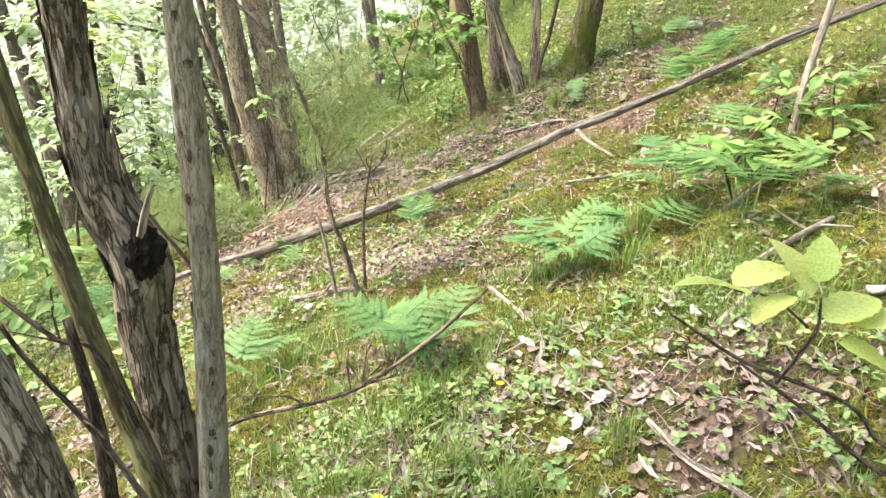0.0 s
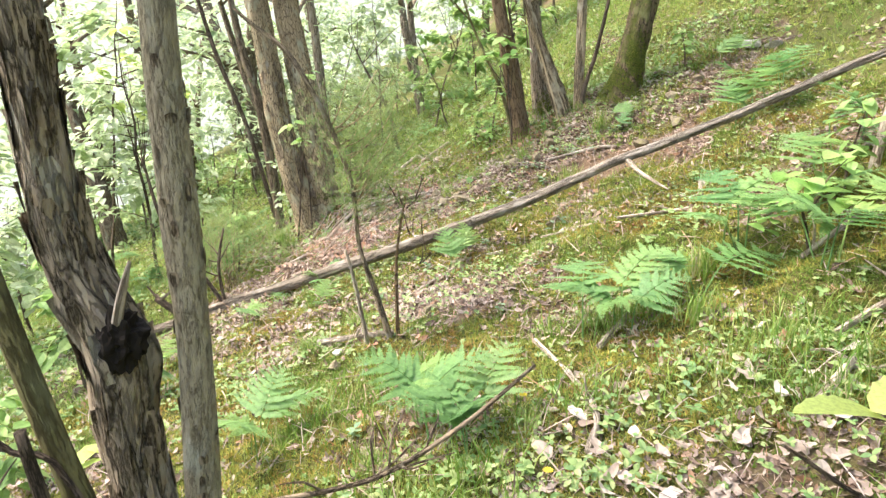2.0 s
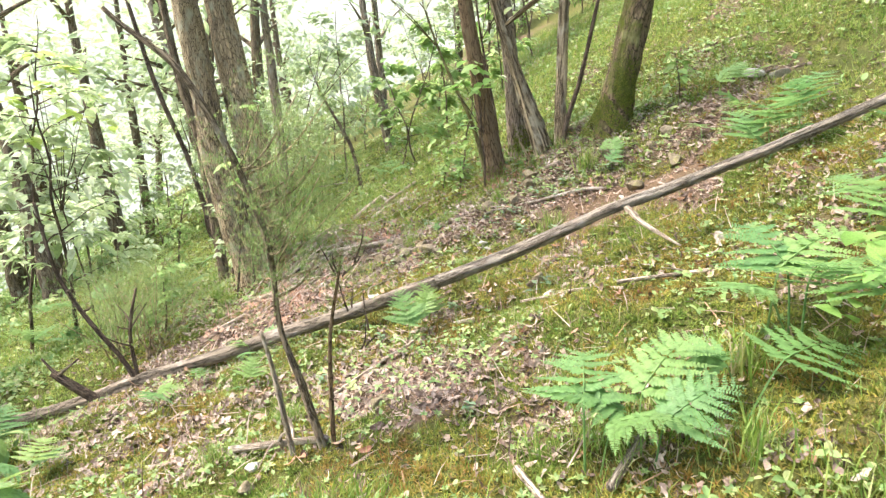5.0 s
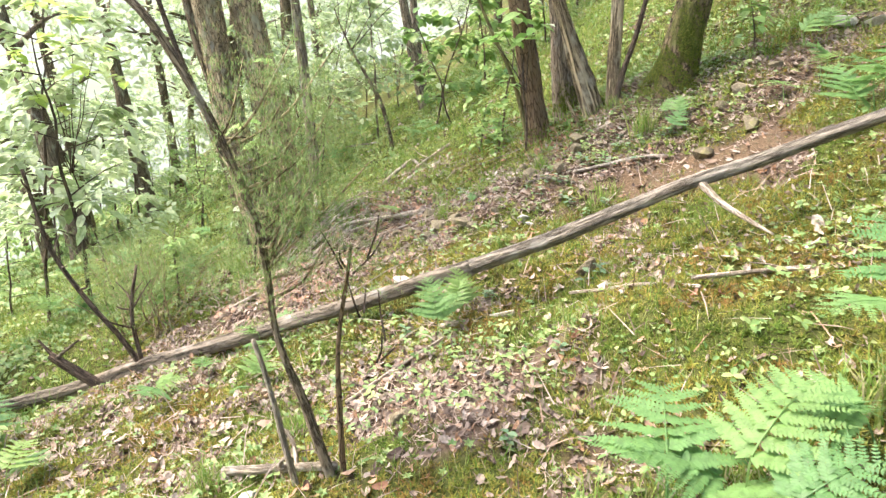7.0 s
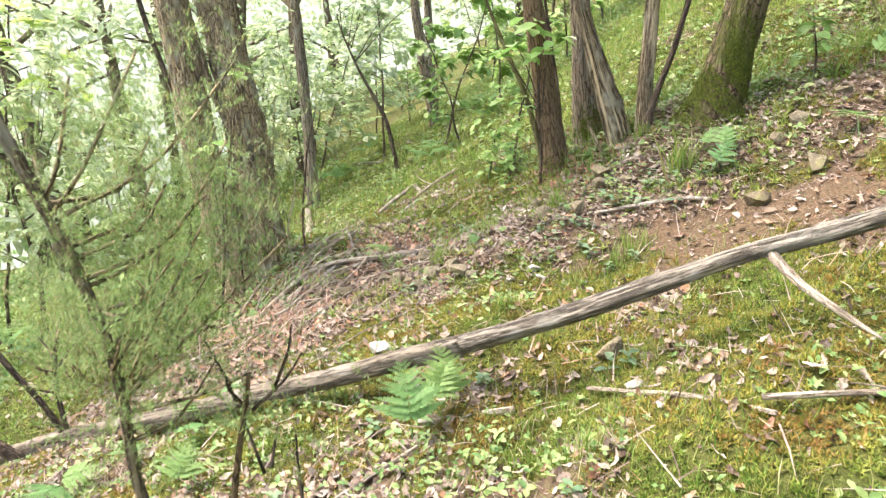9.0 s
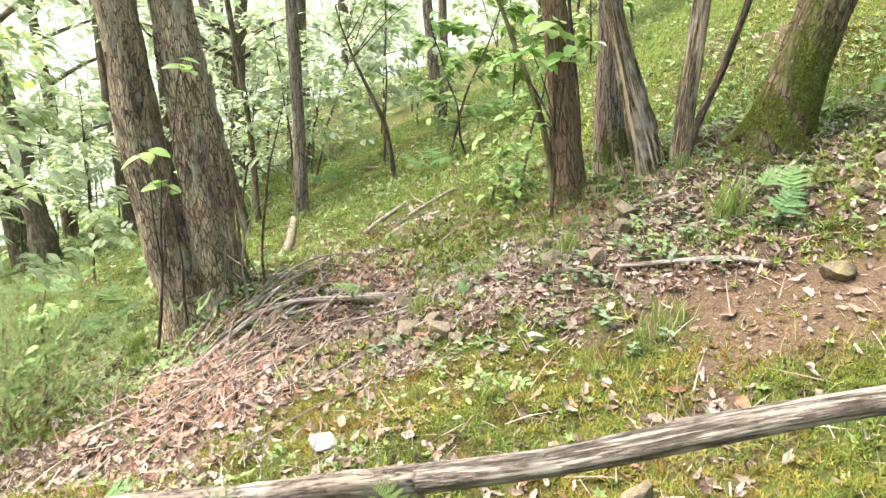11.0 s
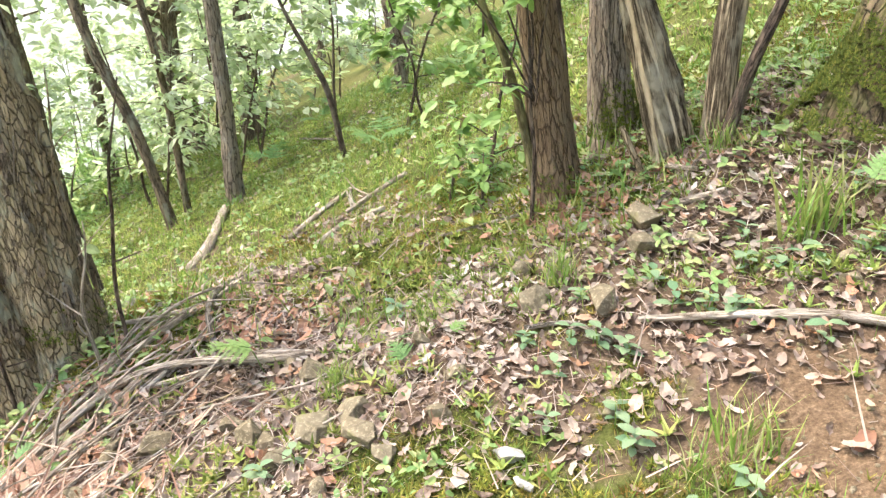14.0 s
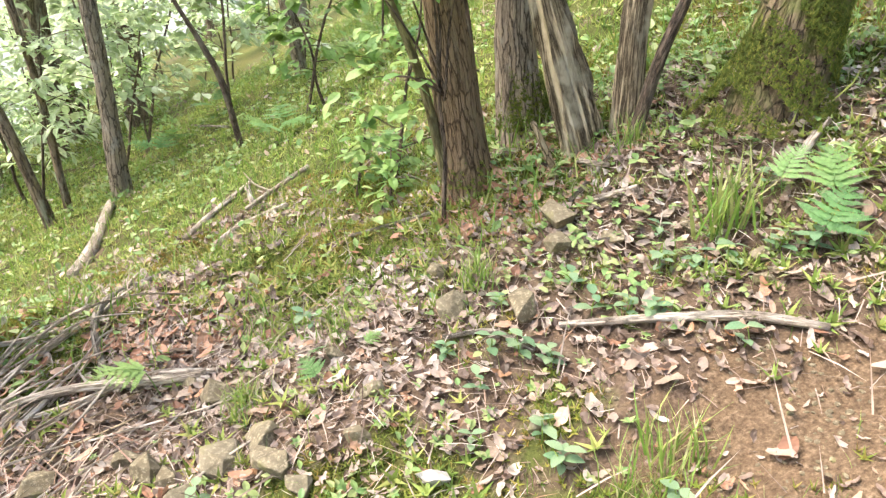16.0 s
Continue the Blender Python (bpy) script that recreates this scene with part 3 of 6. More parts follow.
tree("chestnut_tree", "thin leaning greenish-brown chestnut stem", [(-0.81, 1.71, 0.21, 0.039), (-0.91, 1.71, 0.63, 0.032), (-1.0, 1.71, 1.08, 0.027), (-1.06, 1.71, 1.44, 0.026), (-1.08, 1.71, 1.61, 0.025)], BARK_GREEN, 16, 0.05, 0.2, 4.0, 160, 3, step=0.04)
T4 = [(-1.0, 1.46, 0.4, 0.073), (-1.04, 1.46, 0.6, 0.065), (-1.09, 1.46, 0.76, 0.061), (-1.14, 1.46, 0.95, 0.056)]
t4 = tree("chestnut_tree", "lichen-spotted thick brown trunk leaning downhill", T4, BARK_DARK, 24, 0.15, 0.3, 4.5, 120, 4, step=0.03)


bark_flakes(t4, T4, 40, 73, 0.3, 1.0)


def stub_on(th, points, bark, name="stub", label="", sides=8, ridge=0.1, seed=0, step=0.03):
    o = np.array((*th.matrix_basis.translation, 0.0))
    return part(name, tri_mesh(name, *tube(np.array(points) - o, sides, step, 0.08, ridge, 0, seed), bark, True), th, label)


stub_on(t2, [(-0.82, 1.83, 0.96, 0.013), (-0.785, 1.82, 1.06, 0.011), (-0.755, 1.82, 1.14, 0.004)], STICKWOOD, "stub", "bleached broken branch stub")
knot = bmesh.new()
bmesh.ops.create_icosphere(knot, subdivisions=4, radius=1)
for w in knot.verts:
    k = 1 + 0.5 * noise.noise(w.co * 2.3) + 0.22 * noise.noise(w.co * 7)
    w.co = Vector((w.co.x * 0.052 * k, w.co.y * 0.048 * k, w.co.z * 0.075 * k))
kme = bpy.data.meshes.new("knot")
knot.to_mesh(kme)
kme.materials.append(ROTTEN)
kn = part("knot", kme, t2, "dark rotten knot")
kn.matrix_basis = pose(*(Vector((-0.82, 1.85, 0.93)) - t2.matrix_basis.translation))


def stick(name, label, points, mat, category="stick", sides=8, step=0.04, bend=0.015, seed=0, forks=0, group=""):
    """A bare branch lying on, or standing in, the ground; points on the ground may leave out z."""
    p = [(q[0], q[1], float(relief(q[0], q[1])) + q[2] * 0.6 + 0.022, q[2]) if len(q) == 3 else q for q in points]
    r = np.random.default_rng(seed + 50)
    o = np.array((*p[0][:3], 0.0))
    c = np.array(p) - o
    th = empty_at(name, *p[0][:3], label, category, group)
    part("stem", tri_mesh("stem", *tube(c, sides, step, 0.14, 0.08, 0, seed, bend), mat, True), th)
    s = spline(c, 0.05)
    for k in range(forks):
        b = s[int(len(s) * r.uniform(0.25, 0.9))]
        w = r.normal(0, 1, 3) * (1, 1, 0.4)
        w[2] = abs(w[2]) + 0.15
        w = w / np.linalg.norm(w) * r.uniform(0.1, 0.28)
        m = b[:3] + w * 0.5 + r.normal(0, 0.015, 3)
        part("side_twig", tri_mesh("side_twig", *tube([(*b[:3], b[3] * 0.55), (*m, b[3] * 0.42), (*(b[:3] + w), b[3] * 0.2)], 6, 0.04, 0.1, 0, 0, seed + k), mat, True), th)
    return th


# dead wood round the first stems
dp = [(-0.9, 1.61, 0.26, 0.023), (-0.91, 1.61, 0.6, 0.018), (-0.93, 1.61, 0.83, 0.013)]
stick("dead_sapling", "dead brown sapling stick standing among the stems", [(dp[0][0] - 0.01, dp[0][1], float(relief(dp[0][0], dp[0][1])) - 0.05, 0.025), *dp], TWIG, "sapling", seed=3)
tw = [(-0.79, 1.56, 0.33, 0.009), (-0.91, 1.56, 0.55, 0.008), (-1.02, 1.56, 0.71, 0.007), (-1.08, 1.56, 0.83, 0.006)]
stick("bare_branch", "thin dark bare branch rising among the stems", [(-0.55, 1.6, float(relief(-0.55, 1.6)) - 0.02, 0.01), *tw], TWIG, "branch", seed=4, forks=3)
tw = [(-0.87, 1.66, 0.63, 0.008), (-1.0, 1.66, 0.74, 0.007), (-1.13, 1.66, 0.87, 0.006)]
stick("bare_branch", "thin dark bare branch rising among the stems", [(-0.62, 1.7, float(relief(-0.62, 1.7)) - 0.02, 0.009), *tw], TWIG, "branch", seed=5, forks=2)
br = [(-1.2, 2.5, -0.41, 0.02), (-1.02, 2.5, -0.18, 0.022), (-0.81, 2.5, -0.02, 0.019), (-0.49, 2.5, 0.06, 0.019), (-0.29, 2.5, 0.14, 0.019), (-0.02, 2.5, 0.34, 0.016), (0.22, 2.5, 0.57, 0.011)]
br[0] = (br[0][0], br[0][1], float(relief(br[0][0], br[0][1])) - 0.01, br[0][3])
br = [(*q[:3], q[3] * 0.55) for q in br]
stick("arched_branch", "long arched grey-brown fallen branch held above the ground", br, BARK_FAR, "branch", seed=6, forks=7)

# ---- coppice stems and standing trees ahead ----
B1, B2 = [(-2.12, 8.62, -0.34, 0.183), (-2.41, 8.58, 0.63, 0.138), (-2.52, 8.57, 1.54, 0.129)], [(-1.94, 8.75, -0.17, 0.185), (-2.09, 8.73, 0.76, 0.157), (-2.21, 8.72, 1.56, 0.148)]
b1 = tree("chestnut_tree", "brown furrowed chestnut stem of a twin coppice", B1, BARK_BROWN, 30, 0.11, 0.35, 7.5, 90, 11, group="coppice stems", step=0.035)
b2 = tree("chestnut_tree", "brown furrowed chestnut stem with mossy foot", B2, BARK_BROWN, 30, 0.13, 0.35, 7.5, 90, 12, group="coppice stems", step=0.035)
moss_coat(b2, B2, 0.18, 420, 5, 0, 0.2, 0.25, 0.45)
bark_flakes(b1, B1, 160, 74, -0.2, 1.5, (0.01, 0.022), (0.03, 0.08), 0.012)
bark_flakes(b2, B2, 160, 75, -0.1, 1.5, (0.01, 0.022), (0.03, 0.08), 0.012)
cr = random.Random(76)
for i in range(9):
    x, y = -1.95 + cr.uniform(-0.55, 0.4), 8.55 + cr.uniform(-0.15, 0.45)
    z, lean = float(relief(x, y)), cr.uniform(-0.25, 0.12)
    h = cr.uniform(0.7, 1.7)
    stick("coppice_shoot", "thin brown shoot rising from the foot of the coppice", [(x, y, z - 0.03, 0.010), (x + lean * 0.4 * h, y - 0.03, z + 0.5 * h, 0.008), (x + lean * h + cr.uniform(-0.1, 0.1), y - 0.05, z + h, 0.003)], (BARK_BROWN, TWIG, STICKWOOD)[i % 3], "shoot", 6, 0.05, 0.05, 300 + i, 3, "coppice shoots")
tree("chestnut_tree", "slim grey chestnut stem behind the coppice", [(-2.99, 9.88, -0.1, 0.067), (-3.11, 9.86, 0.99, 0.059), (-3.25, 9.85, 1.58, 0.053)], BARK_FAR, 14, 0.08, 0.2, 5.5, 200, 13)
tree("chestnut_tree", "slender dark double-looking chestnut stem", [(-2.92, 13.19, -0.8, 0.102), (-2.96, 13.18, 0.41, 0.087), (-3.03, 13.17, 1.62, 0.074)], BARK_DARK, 16, 0.12, 0.2, 6.5, 150, 14)
tree("chestnut_tree", "straight brown trunk on the far slope", [(-4.8, 18.54, -1.11, 0.191), (-4.82, 18.53, 0.75, 0.172), (-4.83, 18.53, 1.16, 0.149)], BARK_FAR, 14, 0.1, 0.2, 7, 150, 15)
tree("chestnut_tree", "thin leaning grey stem on the slope", [(-3.58, 12.98, -1.1, 0.068), (-3.9, 12.95, 0.01, 0.058), (-4.24, 12.91, 0.88, 0.056), (-4.43, 12.89, 1.59, 0.055)], BARK_FAR, 12, 0.08, 0.2, 4.5, 220, 16)
tree("chestnut_tree", "thin grey stem on the slope", [(-3.65, 13.45, -1.1, 0.046), (-3.77, 13.44, 0.35, 0.041), (-3.97, 13.41, 1.61, 0.039)], BARK_FAR, 10, 0.08, 0.2, 4.5, 200, 17)
tree("chestnut_tree", "dark leaning trunk on the far slope", [(-6.17, 19.43, -1.55, 0.243), (-6.65, 19.38, -0.13, 0.224)], BARK_DARK, 14, 0.1, 0.2, 7, 150, 18)
D = [(0.53, 9.32, 0.53, 0.138), (0.42, 9.31, 1.01, 0.108), (0.32, 9.3, 1.49, 0.089)]
dt = tree("chestnut_tree", "reddish-brown chestnut trunk with leaf litter at its foot", D, BARK_RED, 30, 0.09, 0.35, 7, 40, 21, step=0.03)
moss_coat(dt, D, 0.13, 260, 6, 0, 0.15)
tree("chestnut_tree", "thin side shoot beside the brown trunk", [(0.45, 9.27, 0.48, 0.025), (0.25, 9.25, 1.06, 0.022), (0.02, 9.22, 1.56, 0.017)], BARK_GREEN, 10, 0.06, 0.2, 2.2, 60, 22, leaf_size=0.16)
def leafy_spray(rows, root, seed, shape=None):
    """A thin shoot that bears broad fresh leaves in loose bunches."""
    r = random.Random(seed)
    x, y = root
    z = float(relief(x, y))
    th = empty_at("chestnut_shoot", x, y, z, "thin shoot with bunches of broad fresh green leaves", "sapling", "leafy shoots")
    o = np.array((x, y, z, 0.0))
    tx, ty, tz = rows[0][:3]
    fork = np.array((x + 0.5 * (tx - x) + 0.02, y + 0.4 * (ty - y), z + 0.55 * (tz - z), 0.008))
    part("stem", tri_mesh("stem", *tube(np.array([(x, y, z - 0.03, 0.012), fork, (tx, ty, tz, 0.003)]) - o, 7, 0.05, 0.1, 0, 0, seed, 0.04), TWIG, True), th)
    for n, (bx, by, bz, count, size) in enumerate(rows):
        if n:
            end = np.array((bx, by, bz, 0.002))
            bend = (fork + end) / 2 + (0, 0, 0.04, 0)
            part("side_stem", tri_mesh("side_stem", *tube(np.array([(*fork[:3], 0.006), bend, end]) - o, 6, 0.05, 0.1, 0, 0, seed + n, 0.04), TWIG, True), th)
        for k in range(count):
            f = part("leaf", shape or BROAD_LEAF, th)
            f.matrix_basis = Matrix.Translation((bx - x + r.gauss(0, 0.035), by - y + r.gauss(0, 0.05), bz - z + r.gauss(0, 0.03))) @ pose(0, 0, 0, r.uniform(-35, 5), r.uniform(-20, 20), k * 137 + r.uniform(-25, 25)) @ Matrix.Scale(size * r.uniform(0.75, 1.15), 4)


BROAD_LEAF = tri_mesh("leaf", *LEAF_OVAL, leaf_material("broad_fresh_leaf", [(0.0, (0.25, 0.44, 0.11)), (0.6, (0.36, 0.53, 0.16)), (1.0, (0.46, 0.58, 0.22))], 0.5, per_object=True), True)
leafy_spray(((0.30, 8.98, 1.50, 7, 0.17), (0.13, 9.0, 1.56, 6, 0.17), (0.42, 9.02, 1.58, 4, 0.15), (0.21, 8.98, 1.10, 5, 0.13), (0.02, 9.0, 1.09, 4, 0.12), (-0.02, 9.05, 1.52, 5, 0.15), (0.24, 9.1, 1.75, 7, 0.18)), (0.36, 9.1), 81)
leafy_spray(((-2.06, 8.2, 0.62, 4, 0.15), (-2.2, 8.25, 0.75, 3, 0.14), (-1.98, 8.3, 1.35, 4, 0.15)), (-2.25, 8.3), 82)
leafy_spray(((1.70, 4.10, 0.92, 6, 0.15), (1.85, 4.0, 0.86, 6, 0.15), (1.62, 3.85, 0.86, 5, 0.14), (2.0, 4.2, 1.0, 6, 0.15), (1.5, 4.0, 0.72, 5, 0.13)), (1.82, 4.08), 83)
tree("chestnut_tree", "thin dark shoot behind the brown trunk", [(0.6, 9.72, 0.63, 0.02), (0.52, 9.71, 1.12, 0.018), (0.43, 9.7, 1.58, 0.016)], TWIG, 10, 0.06, 0.2, 2.5, 60, 23, leaf_size=0.16)
E = [(1.03, 9.16, 0.8, 0.121), (0.89, 9.15, 1.18, 0.103), (0.74, 9.13, 1.57, 0.073)]
tree("dead_tree", "split grey-brown dead trunk with deep weathered furrows", [(1.09, 9.16, 0.68, 0.102)] + [(x, y, z, 0.82 * q) for x, y, z, q in E], SPLITWOOD, 40, 0.30, 0.25, 3.2, 0, 24, step=0.03)
EL = [(0.84, 9.68, 0.75, 0.139), (0.74, 9.66, 1.23, 0.102), (0.71, 9.66, 1.59, 0.093)]
el = tree("chestnut_tree", "dark brown trunk with thick moss at its foot", EL, BARK_DARK, 26, 0.14, 0.45, 6.5, 36, 25, step=0.035)
moss_coat(el, EL, 0.14, 1500, 7, 0, 0.35)
tree("chestnut_tree", "pale brown flaking trunk on the slope", [(1.22, 9.1, 0.92, 0.075), (1.19, 9.1, 1.27, 0.062), (1.19, 9.1, 1.58, 0.06)], SPLITWOOD, 22, 0.14, 0.3, 6, 30, 26, step=0.035)
tree("chestnut_tree", "thin dark curved stem leaning uphill", [(1.15, 8.9, 0.85, 0.035), (1.24, 8.91, 1.16, 0.027), (1.36, 8.92, 1.58, 0.023)], TWIG, 14, 0.08, 0.35, 4.5, 30, 27)
stick("broken_stub", "short broken brown stub standing by the trunks", [(*q[:2], q[2] - (0.06 if n == 0 else 0), q[3] * 0.6) for n, q in enumerate([(0.91, 9.02, 0.71, 0.037), (0.75, 9.0, 0.91, 0.022)])], BARK_BROWN, "stump", seed=8)
Gt = [(1.65, 8.69, 1.11, 0.176), (1.73, 8.7, 1.5, 0.15), (1.81, 8.71, 1.93, 0.142)]
gt = tree("mossy_tree", "thick old leaning trunk covered in green moss", Gt, BARK_MOSS, 36, 0.12, 0.2, 7, 40, 28, step=0.035)
moss_coat(gt, Gt, 0.2, 7500, 8, -0.12, 0.8, 0.42, 0.40)
tree("chestnut_tree", "dark slender trunk farther up the slope", [(-1.35, 15.91, 0.23, 0.094), (-1.61, 15.88, 1.43, 0.09)], BARK_DARK, 14, 0.1, 0.2, 6, 150, 31)
tree("chestnut_tree", "dark slender trunk farther up the slope", [(-1.66, 18.26, 0.28, 0.104), (-1.78, 18.25, 1.44, 0.101)], BARK_DARK, 14, 0.1, 0.2, 6, 150, 32)
tree("chestnut_sapling", "thin dark leaning sapling on the green slope", [(-1.54, 13.05, -0.14, 0.035), (-1.72, 13.03, 0.47, 0.034), (-1.87, 13.01, 0.81, 0.028), (-2.07, 12.99, 1.18, 0.021)], TWIG, 8, 0.06, 0.1, 1.2, 60, 33, leaf_size=0.15)
for n, pts in enumerate(([(-10.16, 16.56, -3.32, 0.22), (-10.39, 16.55, -1.77, 0.201), (-10.74, 16.53, -0.69, 0.185)], [(-8.55, 15.33, -2.83, 0.264), (-8.82, 15.31, -1.26, 0.208), (-9.08, 15.3, 0.2, 0.167)], [(-7.78, 16.85, -2.4, 0.178), (-7.96, 16.84, -0.88, 0.161), (-8.11, 16.83, 0.57, 0.131)], [(-8.2, 19.18, -2.34, 0.124), (-8.31, 19.18, 0.13, 0.105)])):
    tree("chestnut_tree", "dark chestnut trunk down the slope", pts, BARK_FAR, 14, 0.1, 0.25, 6.5, 175, 41 + n, group="trees down the slope")
tree("chestnut_sapling", "long thin dark sapling leaning across the slope", [(-3.33, 11.11, -1.07, 0.039), (-3.71, 11.09, 0.4, 0.033), (-4.09, 11.07, 1.54, 0.033), (-4.34, 11.06, 2.54, 0.028)], TWIG, 8, 0.05, 0.1, 2.0, 60, 46, leaf_size=0.16)
tree("chestnut_tree", "slim bare grey-brown stem on the uphill side", [(2.50, 4.87, 0.85, 0.033), (2.57, 4.87, 1.26, 0.028), (2.66, 4.87, 1.74, 0.026)], STICKWOOD, 14, 0.06, 0.2, 3.5, 70, 47)


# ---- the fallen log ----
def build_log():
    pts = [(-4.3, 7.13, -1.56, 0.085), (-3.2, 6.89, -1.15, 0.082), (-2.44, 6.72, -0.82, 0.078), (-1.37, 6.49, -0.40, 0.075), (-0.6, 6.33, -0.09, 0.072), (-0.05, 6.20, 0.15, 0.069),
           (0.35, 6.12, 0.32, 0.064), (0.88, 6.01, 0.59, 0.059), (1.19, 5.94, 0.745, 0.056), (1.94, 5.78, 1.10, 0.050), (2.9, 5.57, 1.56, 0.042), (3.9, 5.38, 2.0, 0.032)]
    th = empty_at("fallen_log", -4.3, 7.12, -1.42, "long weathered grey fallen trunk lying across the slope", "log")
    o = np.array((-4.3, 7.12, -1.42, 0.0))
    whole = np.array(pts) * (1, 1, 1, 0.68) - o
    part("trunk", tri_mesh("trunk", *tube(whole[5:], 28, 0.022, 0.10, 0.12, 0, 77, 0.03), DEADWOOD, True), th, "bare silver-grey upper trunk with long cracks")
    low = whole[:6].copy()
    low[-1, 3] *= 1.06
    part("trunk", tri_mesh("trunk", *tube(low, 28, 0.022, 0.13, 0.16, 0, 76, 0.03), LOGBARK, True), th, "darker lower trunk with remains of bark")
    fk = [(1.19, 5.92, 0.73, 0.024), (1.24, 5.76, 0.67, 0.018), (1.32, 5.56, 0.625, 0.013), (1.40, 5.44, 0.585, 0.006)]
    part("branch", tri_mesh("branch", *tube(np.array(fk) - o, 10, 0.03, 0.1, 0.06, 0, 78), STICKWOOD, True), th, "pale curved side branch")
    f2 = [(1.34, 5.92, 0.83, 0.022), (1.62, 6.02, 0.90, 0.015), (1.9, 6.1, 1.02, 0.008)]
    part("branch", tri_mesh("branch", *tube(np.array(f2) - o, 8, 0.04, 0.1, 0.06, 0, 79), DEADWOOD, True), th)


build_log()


# ---- heath shrub beside the walk ----
def feathery(th, centres, count, size, seed, mat=NEEDLE, spread_r=0.16):
    """Fine sprays of needles along many hair-thin shoots."""
    r = np.random.default_rng(seed)
    c = np.asarray(centres)
    shoots = count // 45
    base = c[r.integers(0, len(c), shoots)] + r.normal(0, spread_r, (shoots, 3)) * (1, 1, 0.8)
    way = r.normal(0, 0.8, (shoots, 3)) + (0, 0, 0.5)
    way /= np.linalg.norm(way, axis=1)[:, None]
    k = r.integers(0, shoots, count)
    pos = base[k] + way[k] * (r.uniform(0, 0.17, count))[:, None] + r.normal(0, 0.004, (count, 3))
    yaw = r.uniform(0, 6.28, count)
    v, t = strewn(NEEDLE_SHAPE, pos, yaw, r.uniform(0.2, 1.2, count), np.zeros(count), size * r.uniform(0.6, 1.3, count))
    part("foliage", tri_mesh("foliage", v, t, mat), th, "fine feathery green needles")


def build_heath():
    h1, h2, h3 = [(-0.59, 4.67, -0.35, 0.029), (-0.68, 4.67, 0.03, 0.026), (-0.77, 4.66, 0.39, 0.02), (-0.81, 4.66, 0.81, 0.021), (-0.93, 4.65, 1.17, 0.023), (-1.16, 4.63, 1.58, 0.02)], [(-0.55, 4.68, -0.35, 0.017), (-0.53, 4.68, 0.24, 0.014), (-0.46, 4.68, 0.71, 0.009)], [(-0.75, 4.66, -0.29, 0.019), (-0.82, 4.65, 0.16, 0.016), (-0.86, 4.65, 0.34, 0.014)]
    o = np.array((h1[0][0], h1[0][1], float(relief(h1[0][0], h1[0][1])), 0.0))
    th = empty_at("tree_heath", *o[:3], "slender tree heath with bent stems and feathery foliage", "shrub")
    for h, extra, bark in ((h1, [(-1.45, 4.62, 1.85, 0.014)], FLAKE), (h2, [], BARK_RED), (h3, [], STICKWOOD)):
        p = np.array([(h[0][0], h[0][1], float(relief(h[0][0], h[0][1])) - 0.04, h[0][3] * 1.1), *h[1:], *extra]) * (1, 1, 1, 0.72) - o
        part("stem", tri_mesh("stem", *tube(p, 10, 0.03, 0.12, 0.06, 0.1, 61, 0.02), bark, True), th)
    r = np.random.default_rng(62)
    tips = []
    for k in range(22):
        z = r.uniform(0.5, 1.2)
        b = np.array((np.interp(z, [0.03, 0.4, 0.8, 1.2, 1.6], [-0.68, -0.77, -0.81, -0.93, -1.16]), 4.66, z))
        e = b + np.array((r.uniform(-0.28, 0.42), r.uniform(-0.2, 0.3), r.uniform(0.12, 0.42)))
        m = (b + e) / 2 + r.normal(0, 0.03, 3) - (0, 0, 0.05)
        part("branch", tri_mesh("branch", *tube(np.array([(*b, 0.006), (*m, 0.005), (*e, 0.003)]) - o, 6, 0.05, 0.1, 0, 0, k), BARK_BROWN, True), th)
        tips += [m - o[:3], e - o[:3]]
    for k in range(9):
        b = np.array((-0.5 + 0.02 * k, 4.68, r.uniform(0.2, 0.7)))
        e = b + np.array((r.uniform(-0.12, 0.14), r.uniform(-0.1, 0.1), r.uniform(0.08, 0.2)))
        part("bare_twig", tri_mesh("bare_twig", *tube(np.array([(*b, 0.005), (*((b + e) / 2 + r.normal(0, 0.01, 3)), 0.004), (*e, 0.002)]) - o, 5, 0.04, 0.1, 0, 0, k), TWIG, True), th)
    feathery(th, tips, 36000, 0.018, 63, spread_r=0.11)
    for n, (x, y, wide, high, needles) in enumerate(((-2.75, 7.5, 0.40, 0.85, 20000), (-3.3, 7.8, 0.45, 0.8, 18000), (-3.6, 8.7, 0.45, 0.9, 12000))):
        th2 = empty_at("tree_heath", x, y, float(relief(x, y)), "feathery heath bush with fine green needles", "shrub", "heath bushes")
        tips = []
        for k in range(12):
            e = np.array((r.normal(0, wide), r.normal(0.05, wide * 0.8), high * r.uniform(0.6, 1.0)))
            m = e * 0.5 + r.normal(0, 0.04, 3)
            part("stem", tri_mesh("stem", *tube(np.array([(r.normal(0, 0.04), r.normal(0, 0.04), -0.03, 0.008), (*m, 0.005), (*e, 0.002)]), 6, 0.06, 0.1, 0, 0, k, 0.08), BARK_BROWN, True), th2)
            tips += [e, m * 0.3 + e * 0.7, m]
        feathery(th2, tips, needles, 0.022, 64 + n, spread_r=0.15)


build_heath()


